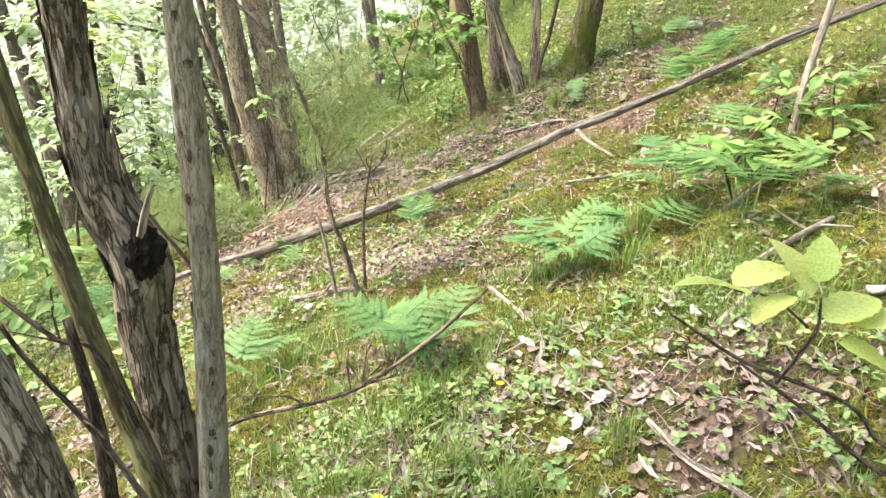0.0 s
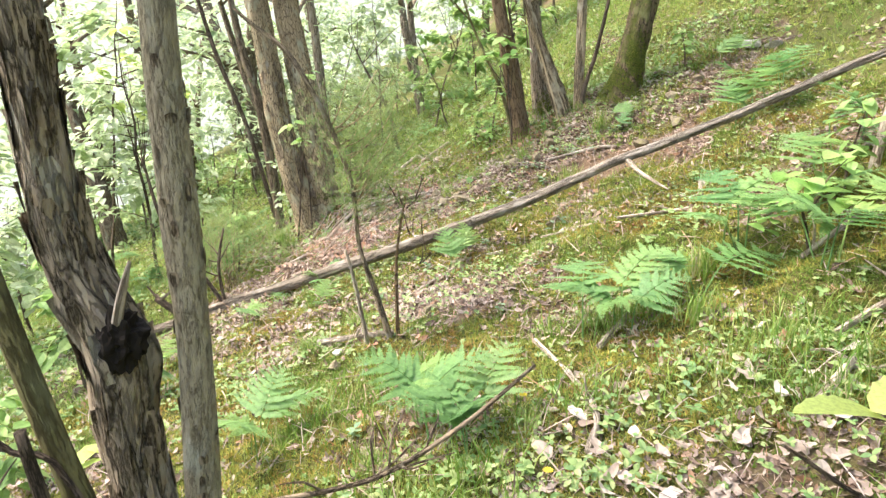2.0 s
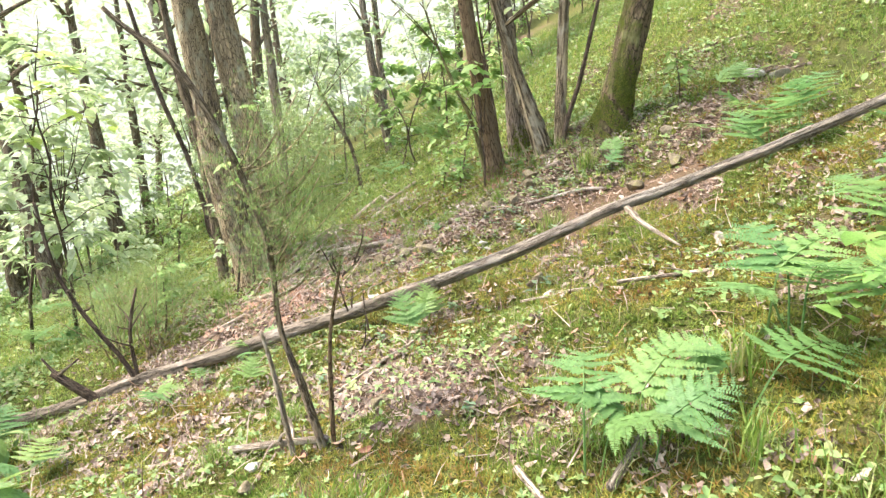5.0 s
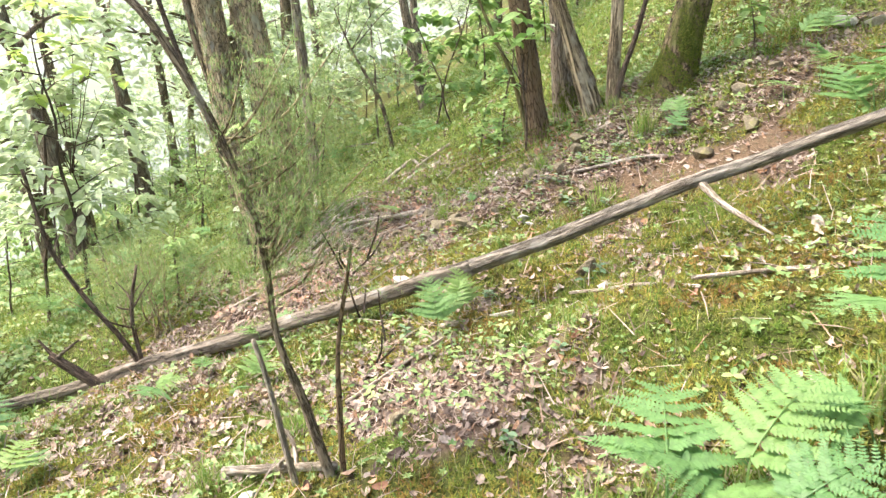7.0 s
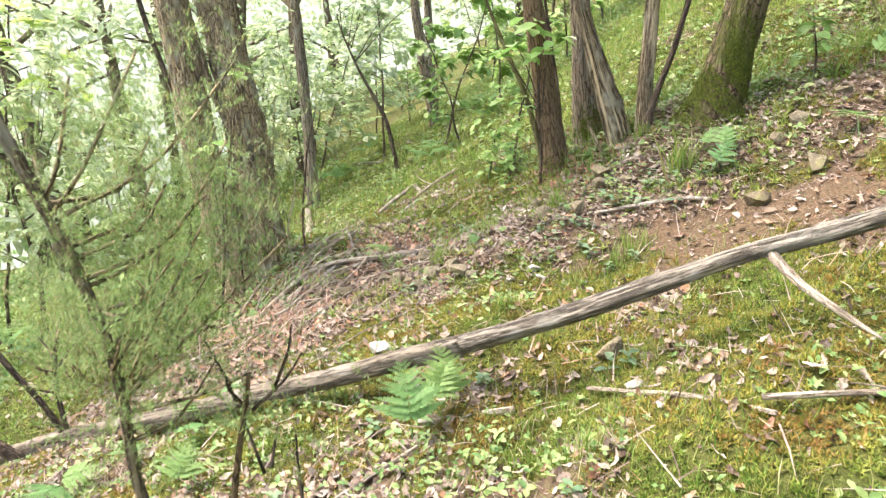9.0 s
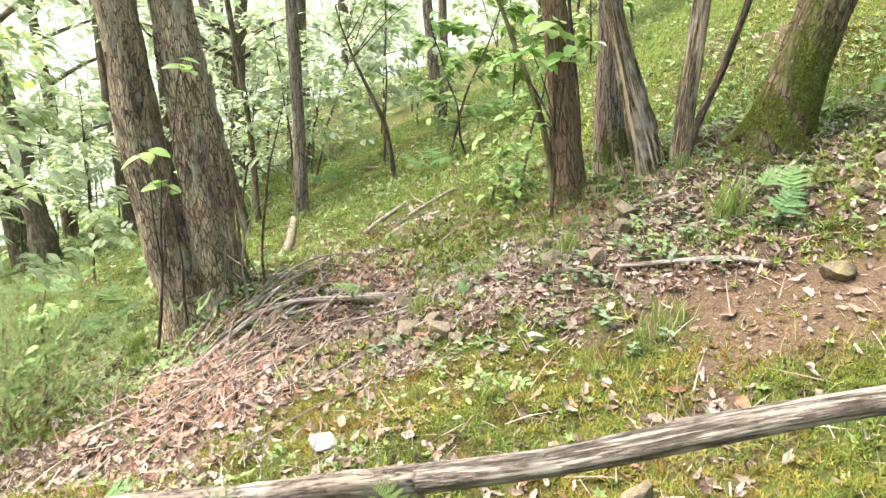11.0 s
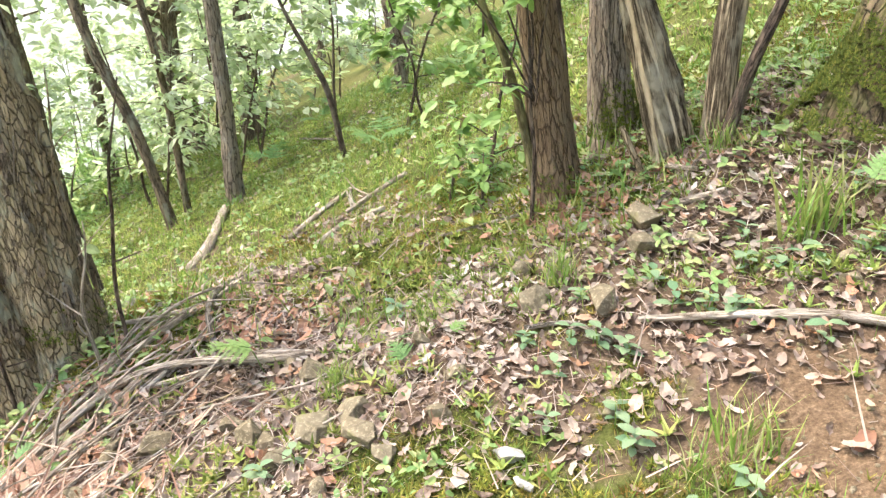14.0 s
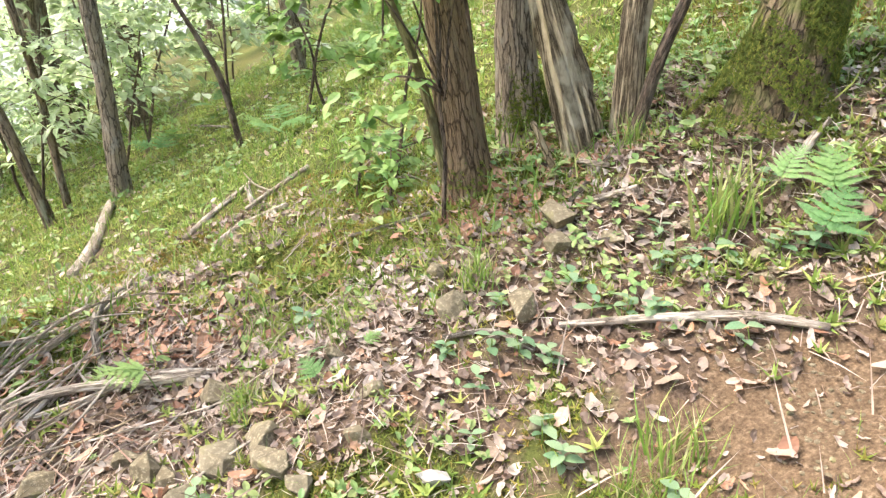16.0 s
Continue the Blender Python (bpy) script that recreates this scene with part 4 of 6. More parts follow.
def build_bare_bush():
    for n, p in enumerate(([(-2.56, 6.75, -0.84, 0.022), (-2.84, 6.73, -0.47, 0.019), (-3.12, 6.7, 0.06, 0.016), (-3.22, 6.7, 0.64, 0.014)], [(-2.57, 6.75, -0.84, 0.017), (-2.61, 6.75, -0.47, 0.015), (-2.53, 6.75, -0.07, 0.01)], [(-2.89, 6.72, -1.08, 0.048), (-3.29, 6.69, -0.79, 0.03)])):
        q = [(*p[0][:2], float(relief(p[0][0], p[0][1])) - 0.03, p[0][3]), *p[1:]]
        stick("bare_bush", "dark leafless shrub stem beside the fallen log", q, TWIG, "shrub", 8, 0.05, 0.03, 70 + n, 5 if n < 2 else 3, "bare shrub stems")


build_bare_bush()


# ---- leafy young chestnuts and the wood behind ----
def sapling(name, label, height, leaves, size, seed, stem_r=0.018, branches=11, mat=LEAF_LOW, low=0.3, reach=0.6, lean=0.15, shape=LEAF_LONG):
    """A young tree: thin stem, level branches and sprays of long leaves."""
    r = np.random.default_rng(seed)
    th = empty_at(name, 0, 0, 0, label, "sapling", "young chestnuts")
    lx, ly = r.normal(0, lean, 2) * height
    stem = [(0, 0, -0.08, stem_r), (lx * 0.3, ly * 0.3, height * 0.35, stem_r * 0.8), (lx * 0.7, ly * 0.7, height * 0.7, stem_r * 0.55), (lx, ly, height, stem_r * 0.2)]
    part("stem", tri_mesh("stem", *tube(stem, 8, 0.12, 0.08, 0, 0.2, seed, 0.05), TWIG, True), th)
    c = spline(stem, 0.1)
    pos, yaw = [], []
    per = leaves // branches
    for k in range(branches):
        b = c[int(len(c) * (low + (0.97 - low) * k / branches))][:3]
        a = k * 2.4 + r.normal(0, 0.4)
        ln = reach * height * 0.5 * r.uniform(0.6, 1.2) * (1.15 - 0.6 * k / branches)
        w = np.array((math.cos(a), math.sin(a), r.uniform(0.1, 0.45)))
        m, e = b + w * ln * 0.5, b + w * ln + np.array((0, 0, -0.12 * ln))
        part("branch", tri_mesh("branch", *tube([(*b, stem_r * 0.35), (*m, stem_r * 0.25), (*e, stem_r * 0.1)], 5, 0.15, 0.05, 0, 0, k), TWIG, True), th)
        f = r.uniform(0.25, 1.05, per)
        q = b + (e - b) * f[:, None] + np.array((0, 0, 0.1 * ln)) * (f * (1 - f) * 2)[:, None] + r.normal(0, 0.05 * ln + 0.03, (per, 3))
        pos.append(q)
        yaw.append(a - math.pi / 2 + r.choice((-1, 1), per) * r.uniform(0.3, 1.3, per))
    pos, yaw = np.vstack(pos), np.concatenate(yaw)
    n = len(pos)
    v, t = strewn(shape, pos, yaw, r.normal(-0.3, 0.3, n), r.normal(0, 0.3, n), size * r.uniform(0.7, 1.25, n))
    part("leaves", tri_mesh("leaves", v, t, mat), th)
    return th


def away(x, y):
    """Whether a spot is clear of the walk and the open litter slope in front of it."""
    return not ((-4.4 < x < 3.4 and -3 < y < 11.8) or (-2.2 < x < 9 and 8 < y < 13.5))


def scatter_copies(kinds, spots, seed, lo=0.8, hi=1.25):
    r = random.Random(seed)
    for n, (x, y) in enumerate(spots):
        m = pose(x, y, float(relief(x, y)), r.uniform(-5, 5), r.uniform(-5, 5), r.uniform(0, 360)) @ Matrix.Scale(r.uniform(lo, hi), 4)
        if n < len(kinds):
            kinds[n].matrix_basis = m
        else:
            copy_thing(kinds[n % len(kinds)], m)


def spots_in(count, xa, xb, ya, yb, gap, seed, test=away):
    r, got, tries = random.Random(seed), [], 0
    while len(got) < count and tries < 20000:
        tries += 1
        x, y = r.uniform(xa, xb), r.uniform(ya, yb)
        if test(x, y) and all((x - a) ** 2 + (y - b) ** 2 > gap * gap for a, b in got):
            got.append((x, y))
    return got


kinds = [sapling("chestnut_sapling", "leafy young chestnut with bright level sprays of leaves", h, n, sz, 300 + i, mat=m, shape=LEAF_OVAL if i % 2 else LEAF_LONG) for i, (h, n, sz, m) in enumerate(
    ((2.2, 310, 0.145, LEAF_HAZED), (2.8, 400, 0.15, LEAF_HAZED), (1.6, 240, 0.125, LEAF_LOW), (3.4, 480, 0.16, LEAF_HAZED), (1.2, 190, 0.115, LEAF_LOW)))]
spots = spots_in(80, -16, -2.9, 8.5, 26, 0.95, 1) + spots_in(24, -4, 4, 14.5, 26, 0.9, 2) + spots_in(16, 4, 14, 13.5, 28, 1.3, 3) + spots_in(12, -12, -4.4, 1, 8.5, 1.2, 4)
scatter_copies(kinds, spots, 5)
# shoots beside the brown trunk and at the foot of the slope
for i, (x, y, h, n, sz, m) in enumerate(((0.10, 9.7, 1.25, 120, 0.085, LEAF_LOW), (-0.9, 13.0, 2.3, 240, 0.17, LEAF_LOW), (-0.1, 13.8, 2.0, 220, 0.17, LEAF_LOW), (0.9, 14.5, 1.8, 180, 0.16, LEAF_LOW), (-0.12, 9.9, 0.5, 90, 0.08, LEAF_LOW), (0.12, 9.55, 0.35, 60, 0.075, LEAF_LOW), (-0.6, 12.6, 1.7, 160, 0.15, LEAF_LOW), (-2.9, 8.0, 0.8, 90, 0.10, LEAF_LOW), (-2.6, 9.2, 1.3, 110, 0.10, LEAF_HAZED), (2.35, 8.7, 0.5, 40, 0.11, LEAF_LOW), (-3.3, 5.4, 1.2, 110, 0.14, LEAF_LOW), (-2.7, 3.6, 0.7, 80, 0.13, LEAF_LOW), (2.2, 4.6, 0.55, 60, 0.11, LEAF_LOW), (2.5, 4.3, 0.5, 60, 0.11, LEAF_LOW))):
    sp = sapling("chestnut_sapling", "low leafy chestnut shoot on the forest floor", h, n, sz, 340 + i, 0.008 + 0.004 * h, 7, m, 0.25, 0.55, shape=LEAF_OVAL)
    sp.matrix_basis = pose(x, y, float(relief(x, y)), 0, 0, 40 * i)


def wood_tree(seed, height, leaves, size):
    r = np.random.default_rng(seed)
    th = empty_at("chestnut_tree", 0, 0, 0, "tall slender chestnut of the surrounding wood", "tree", "surrounding wood")
    lx, ly = r.normal(0, 0.4, 2)
    stem = [(0, 0, -0.4, 0.15), (lx * 0.3, ly * 0.3, height * 0.3, 0.12), (lx, ly, height * 0.7, 0.07), (lx * 1.2, ly * 1.2, height, 0.02)]
    part("trunk", tri_mesh("trunk", *tube(stem, 10, 0.3, 0.1, 0.06, 0.3, seed), BARK_FAR, True), th)
    c, ends = spline(stem, 0.2), []
    for k in range(9):
        b = c[int(len(c) * r.uniform(0.28, 0.97))]
        a, ln = r.uniform(0, 6.28), r.uniform(1.0, 2.2)
        m = b[:3] + np.array((math.cos(a), math.sin(a), 0.45)) * ln * 0.5
        e = b[:3] + np.array((math.cos(a), math.sin(a), 0.35)) * ln
        part("limb", tri_mesh("limb", *tube([(*b[:3], b[3] * 0.45), (*m, b[3] * 0.3), (*e, b[3] * 0.08)], 6, 0.25, 0.05), BARK_FAR, True), th)
        ends += [m, e, e]
    part("crown", tri_mesh("crown", *strewn(LEAF_SMALL, *limb_leaves(ends, leaves, size, seed, 0.6)), LEAF_HAZED), th)
    return th


kinds = [wood_tree(400 + i, h, n, sz) for i, (h, n, sz) in enumerate(((8.0, 1150, 0.26), (6.5, 1050, 0.25), (9.5, 1300, 0.28)))]
far = lambda x, y: (x * x + (y - 6) ** 2 > 11 ** 2) and not (-1.5 < x < 8 and 6 < y < 20)
spots = spots_in(13, -24, 2, 17, 38, 3.0, 11, far) + spots_in(16, 2, 30, 20, 42, 2.6, 12, far) + spots_in(6, -24, -9, -8, 13, 3.0, 13, far) + spots_in(10, 7, 22, -8, 16, 3.0, 14, far) + spots_in(10, -10, 10, -20, -6, 3.0, 15, far)
scatter_copies(kinds, spots, 16, 0.85, 1.2)


def far_woods():
    r = np.random.default_rng(21)
    n = 15000
    a = r.uniform(0.15, 3.6, n)
    d = r.uniform(42, 85, n)
    x, y = d * np.sin(a), 8 + d * np.cos(a)
    lump = lattice(a * 16, d * 0.25, 31)
    z = land(x, y) + r.uniform(0, 1, n) ** 0.8 * (5 + 9 * lump)
    v, t = strewn(LEAF_SMALL, np.stack([x, y, z], -1), r.uniform(0, 6.28, n), r.normal(0, 0.6, n), r.normal(0, 0.6, n), r.uniform(0.9, 2.1, n))
    tagged(new("far_woods", tri_mesh("far_woods", v, t, LEAF_HAZED)), "dense green woods in the distance, leaves paled for haze", "woods", kind="stuff")


far_woods()


def far_glow():
    """A self-lit sheet that stands for the far side of the valley in bright haze."""
    mat, nt, out = nodes_of("haze_glow")
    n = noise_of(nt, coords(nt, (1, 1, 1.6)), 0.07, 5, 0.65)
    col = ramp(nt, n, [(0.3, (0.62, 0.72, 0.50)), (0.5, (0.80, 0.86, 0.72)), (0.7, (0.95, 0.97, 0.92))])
    # Emission supplies the whitish glow between the trees, whatever the sun does.
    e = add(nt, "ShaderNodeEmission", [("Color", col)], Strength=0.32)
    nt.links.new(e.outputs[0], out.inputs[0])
    a = np.linspace(-2.9, 0.55, 60)
    z = np.linspace(-75, 22, 14)
    A, Z = np.meshgrid(a, z)
    R = 150 + 0.5 * Z + 10 * lattice(A * 4, Z * 0.05, 77)
    v = np.stack([R * np.sin(A), 8 + R * np.cos(A), Z + 6 * lattice(A * 9, Z * 0, 78)], -1).reshape(-1, 3)
    i, j = np.meshgrid(np.arange(13), np.arange(59), indexing="ij")
    q = np.stack([i * 60 + j, i * 60 + j + 1, (i + 1) * 60 + j + 1, (i + 1) * 60 + j], -1).reshape(-1, 4)
    tagged(new("backdrop", tri_mesh("backdrop", v, q, mat, True)), "pale glowing sheet standing in for the hazy wooded hillside across the valley", "backdrop", kind="structure")


far_glow()


# ---- ferns ----
def frond_mesh(seed, pairs=9, mat=FERN):
    """One broad triangular frond, a metre long: stalk, side stalks and combs of small leaflets."""
    r = np.random.default_rng(seed)
    arch = lambda s: (0.10 * s / 0.3, 0.40 * s / 0.3) if s < 0.3 else (0.10 + 0.88 * (s - 0.3), 0.40 + 0.16 * math.sin((s - 0.3) * 3.4) - 0.10 * (s - 0.3))
    sv, st_ = tube([(0.0, *arch(s), 0.007 * (1.15 - s)) for s in np.linspace(0, 1, 10)], 4, 0.1, 0.02)
    bits = [(sv[:, :3], st_)]
    leaflet = blade([(0.0, 0.26, 0.0, 0.0), (0.5, 0.27, 0.03, 0.0), (1.0, 0.05, 0.0, -0.06)])
    for k in range(pairs):
        u = k / pairs
        y, z = arch(0.33 + 0.66 * u)
        ln = (0.38 * (1 - u) ** 0.8 + 0.02) * r.uniform(0.9, 1.06)
        for side in (-1, 1):
            m = turns(np.array([side * (-1.2 + 0.35 * u) + r.normal(0, 0.05)]), np.array([0.06 + r.normal(0, 0.09)]), np.array([side * 0.08 + r.normal(0, 0.1)]))[0]
            comb = [(leaflet[0] * (ln * 0.08, ln * 0.1, ln * 0.1) * (0.6, 2.2, 1) + (0, ln * 0.88, -0.05 * ln), leaflet[1])]
            n = max(3, int(ln / 0.021))
            for c in range(n):
                w = c / n
                for s2 in (-1, 1):
                    q = turns(np.array([s2 * -1.12]), np.array([r.normal(0, 0.08)]), np.array([0.0]))[0] * ((ln * 0.13 * (1 - w) ** 0.55 + 0.010) * r.uniform(0.8, 1.15))
                    comb.append((leaflet[0] @ q.T + np.array((0, ln * (0.04 + 0.92 * w), -0.06 * ln * w * w)), leaflet[1]))
            v, t = joined(comb)
            bits.append((v @ m.T + np.array((0, y, z)), t))
    return tri_mesh("frond", *joined(bits), mat)


FRONDS = [frond_mesh(500 + i) for i in range(4)]


def fern(x, y, size, count, seed, spread_deg=360, facing=0, steep=1.25, rise=6):
    r = random.Random(seed)
    th = empty_at("fern", x, y, float(relief(x, y)) - 0.01, "light green fern with broad feathery fronds on the forest floor", "fern", "ferns")
    for k in range(count):
        f = part("frond", FRONDS[(k + seed) % 4], th)
        yaw = facing + spread_deg * (k / count - 0.5) + r.uniform(-25, 25)
        sz = size * r.uniform(0.7, 1.15)
        bx, by = r.gauss(0, 0.09), r.gauss(0, 0.09)
        f.matrix_basis = pose(bx, by, float(relief(x + bx, y + by) - relief(x, y)), rise + r.uniform(-14, 16) * steep, r.uniform(-14, 14), yaw) @ Matrix.Scale(sz, 4)


FERN_ROWS = ((1.22, 4.0, 0.62, 3), (1.55, 4.30, 0.72, 4), (1.72, 3.75, 0.75, 4), (2.05, 4.35, 0.7, 4), (-1.15, 3.55, 0.5, 4), (2.36, 5.1, 0.65, 4), (2.75, 4.75, 0.6, 4), (2.4, 6.7, 0.6, 4), (2.75, 6.95, 0.6, 3), (1.95, 3.4, 0.55, 3),
             (-1.55, 6.35, 0.32, 3), (-1.9, 6.1, 0.36, 3), (-1.36, 5.75, 0.30, 2), (2.5, 7.8, 0.42, 4), (-2.3, 4.6, 0.5, 4), (-3.2, 5.7, 0.55, 4), (-2.6, 5.2, 0.45, 4),
             (0.05, 10.0, 0.4, 4), (-1.05, 12.2, 0.5, 4), (-2.8, 14.4, 0.6, 4), (-2.7, 16.4, 0.6, 4), (-3.3, 9.3, 0.5, 4), (-3.9, 10.1, 0.55, 4), (-4.6, 9.0, 0.6, 4), (-5.4, 9.7, 0.6, 4), (-4.1, 11.6, 0.6, 4), (-5.6, 12.0, 0.6, 4), (-7.0, 12.8, 0.7, 4), (0.15, 13.2, 0.5, 4), (-0.4, 14.6, 0.5, 4))
for i, (x, y, sz, n) in enumerate(FERN_ROWS):
    fern(x, y, sz, n, 600 + i)
fern(-0.26, 3.40, 0.52, 3, 647, 300, 0, 1.0, 16)
fern(-0.06, 3.05, 0.58, 5, 653, 330, 20, 1.0, 14)
fern(0.78, 3.86, 0.60, 5, 648, 240, -10, 1.0, 14)
fern(-0.10, 5.95, 0.40, 4, 649, 110, 0, 0.5, 42)
fern(1.57, 8.10, 0.28, 4, 654, 120, -10, 0.6, 32)
fern(2.75, 8.5, 0.45, 4, 655, 200, 0, 1.0, 20)
fern(-0.86, 8.47, 0.36, 1, 650, 0, 125, 0.3, -8)
fern(-0.15, 8.3, 0.16, 3, 651, 200)
fern(-1.75, 8.0, 0.2, 3, 652, 200)


# ---- lime-leaved sapling beside the start ----
def toothed_leaf(w):
    rows = []
    for k in range(13):
        u = k / 12
        ww = w * math.sin(math.pi * u ** 0.8) ** 0.75 * (1.07 if k % 2 else 0.93) + 0.008
        rows.append((u, ww, 0.18 * ww, 0.06 * math.sin(math.pi * u) - 0.06 * u * u))
    v, t = blade(rows)
    return tri_mesh("leaf", v, t, LEAF_YOUNG, True)


def lime_sapling():
    th = empty_at("chestnut_sapling", 1.5, 1.5, float(relief(1.5, 1.5)), "small sapling with big translucent lime-green leaves on dark twigs", "sapling")
    o = np.array((*th.matrix_basis.translation, 0.0))
    root = (1.5, 1.5, float(o[2]) - 0.05, 0.016)
    for pts in ([(1.25, 1.58, 0.47, 0.012), (1.12, 1.58, 0.6, 0.01), (0.82, 1.57, 0.73, 0.009), (0.63, 1.57, 0.85, 0.006)], [(1.27, 1.58, 0.38, 0.014), (1.0, 1.58, 0.59, 0.009), (0.82, 1.57, 0.72, 0.007)]):
        part("stem", tri_mesh("stem", *tube(np.array([root, *pts]) * (1, 1, 1, 0.6) - o, 8, 0.03, 0.12, 0.05, 0, 5, 0.02), TWIG, True), th)
    part("stem", tri_mesh("stem", *tube(np.array([(0.92, 1.57, 0.66, 0.007), (1.0, 1.57, 0.8, 0.005), (1.0, 1.57, 0.9, 0.003)]) - o, 6, 0.03, 0.12, 0.05, 0, 5), TWIG, True), th)
    part("stem", tri_mesh("stem", *tube(np.array([(0.98, 1.57, 0.82, 0.004), (0.88, 1.57, 0.9, 0.003), (0.78, 1.57, 0.92, 0.002)]) - o, 6, 0.03, 0.12, 0.05, 0, 5), TWIG, True), th)
    shape = toothed_leaf(0.3)
    for (x, y, z), yaw, size, tilt in zip(((0.82, 1.57, 0.91), (0.78, 1.58, 0.93), (0.98, 1.58, 0.9), (0.92, 1.56, 0.91), (1.03, 1.58, 0.83), (1.06, 1.56, 0.78), (1.0, 1.6, 0.93), (1.1, 1.58, 0.82)), (97, -75, 30, 120, -65, -110, -20, -80), (0.20, 0.17, 0.19, 0.15, 0.19, 0.16, 0.14, 0.17), (12, 14, 40, -14, 14, -25, 50, 5)):
        f = part("leaf", shape, th)
        f.matrix_basis = Matrix.Translation(Vector((x, y, z)) - th.matrix_basis.translation) @ pose(0, 0, 0, tilt, 10, yaw) @ Matrix.Scale(size, 4)


lime_sapling()
YELLOW_LEAF = tri_mesh("leaf", *LEAF_OVAL, leaf_material("yellow_green_leaf", [(0.0, (0.40, 0.54, 0.12)), (1.0, (0.62, 0.68, 0.24))], 0.55, per_object=True), True)
leafy_spray(((-4.9, 9.2, 1.4, 7, 0.2), (-4.54, 9.2, 1.52, 7, 0.2), (-4.19, 9.2, 1.19, 7, 0.2), (-3.9, 9.25, 1.13, 5, 0.17), (-4.44, 9.2, 0.85, 5, 0.18), (-4.03, 9.2, 1.47, 6, 0.19), (-4.79, 9.2, 0.97, 5, 0.18), (-4.3, 9.3, 1.75, 8, 0.2), (-4.7, 9.3, 1.9, 8, 0.2)), (-4.4, 9.5), 84, YELLOW_LEAF)
leafy_spray(((-1.42, 2.6, 0.16, 5, 0.12), (-1.3, 2.65, 0.06, 4, 0.11), (-1.5, 2.7, 0.02, 4, 0.11)), (-1.4, 2.75), 85, YELLOW_LEAF)

# ---- sticks on the ground ----
stick("fallen_stick", "pale bare stick lying along the edge of the path", [(0.73, 8.04, 0.012), (1.05, 7.90, 0.016), (1.25, 7.78, 0.017), (1.42, 7.67, 0.013)], STICKWOOD, seed=1)
stick("fallen_stick", "grey stick leaning downhill from a slender stem", [(-2.92, 12.88, 0.045), (-2.39, 11.24, 0.05), (-2.2, 10.53, 0.035)], STICKWOOD, seed=2)
stick("fallen_stick", "curved grey branch lying over brushwood", [(-1.26, 9.84, 0.016), (-1.37, 9.41, 0.02), (-1.28, 8.93, 0.02), (-1.12, 8.63, 0.016)], DEADWOOD, seed=3)
BRUSH = (((-0.56, 8.43), (-0.87, 8.51), (-1.13, 8.44), (-1.61, 8.3)), ((-1.32, 8.87), (-1.55, 8.56), (-1.66, 8.3)), ((-1.37, 8.37), (-1.51, 8.15), (-1.65, 7.95)), ((-1.83, 8.89), (-1.53, 8.85), (-1.35, 9.03)),
         ((-1.74, 8.29), (-1.34, 9.01), (-1.42, 9.7)), ((-1.77, 7.84), (-1.43, 8.41), (-0.61, 8.45)), ((-2.06, 7.24), (-1.59, 7.92), (-1.27, 8.47)), ((-2.07, 7.9), (-1.79, 7.94)), ((-1.14, 4.83), (-0.57, 4.69)))
for i, row in enumerate(BRUSH):
    stick("fallen_stick", "bare grey-brown branch in a heap of brushwood", [(x, y, 0.013 + 0.004 * (i % 3)) for x, y in row], STICKWOOD, seed=20 + i, forks=2, group="brushwood")
OTHERS = (((0.35, 8.16), (0.52, 8.1), (0.64, 7.97)), ((0.78, 2.13), (0.85, 1.88), (0.96, 1.64)), ((0.34, 3.98), (0.5, 3.48), (0.53, 3.0), (0.47, 2.79)), ((0.65, 3.69), (0.86, 4.04)), ((0.53, 5.99), (0.82, 5.56), (1.04, 5.29)), ((1.02, 5.37), (1.36, 5.33), (1.48, 5.19)), ((1.65, 8.5), (1.95, 8.91)), ((0.2, 6.0), (-0.25, 6.02)), ((-0.7, 5.4), (-0.2, 5.75)), ((0.9, 8.75), (1.2, 8.95)), ((2.1, 4.2), (1.7, 3.9)), ((1.2, 2.6), (1.5, 2.9)), ((-0.1, 9.3), (0.35, 9.15)), ((-0.9, 10.4), (-0.5, 10.6)), ((1.5, 3.1), (2.0, 3.3)), ((-1.7, 2.9), (-1.2, 3.1)), ((-1.6, 3.9), (-1.9, 3.5)), ((-0.9, 10.22), (-0.58, 10.15)), ((-0.99, 10.83), (-0.86, 10.42)), ((-1.02, 9.99), (-0.88, 10.22)), ((-3.16, 14.42), (-2.64, 14.02)), ((-3.0, 15.9), (-2.06, 14.34)), ((-1.29, 10.27), (-1.01, 11.0)), ((1.75, 8.45), (1.56, 8.3)), ((0.78, 8.44), (0.99, 8.38)), ((1.06, 8.79), (0.97, 9.0)), ((1.11, 8.55), (0.94, 8.65)))
for i, row in enumerate(OTHERS):
    stick("fallen_stick", "thin pale fallen stick on the forest floor", [(x, y, (0.009 + 0.003 * (i % 4)) * (1.35 if y > 9.9 else 1.0)) for x, y in row], STICKWOOD if i % 3 else DEADWOOD, seed=40 + i, forks=i % 3 if i < 17 else 0)
tr = random.Random(9)
for i in range(30):
    x, y, a, ln = tr.gauss(-1.62, 0.3), tr.gauss(7.95, 0.4), tr.gauss(0.95, 0.28), tr.uniform(0.5, 1.15)
    rd, up = tr.uniform(0.005, 0.010), tr.uniform(0.03, 0.11)
    pts = []
    for k in range(4):
        u = k / 3
        px, py = x + ln * u * math.cos(a) + tr.gauss(0, 0.025), y + ln * u * math.sin(a) + tr.gauss(0, 0.025)
        pts.append((px, py, float(relief(px, py)) + (0.01 if k in (0, 3) else up), rd * (1 - 0.6 * u)))
    stick("fallen_stick", "long bare pale stick in a heap of brushwood", pts, STICKWOOD, "stick", 6, 0.07, 0.04, 180 + i, 1 if i % 3 == 0 else 0, "brushwood")
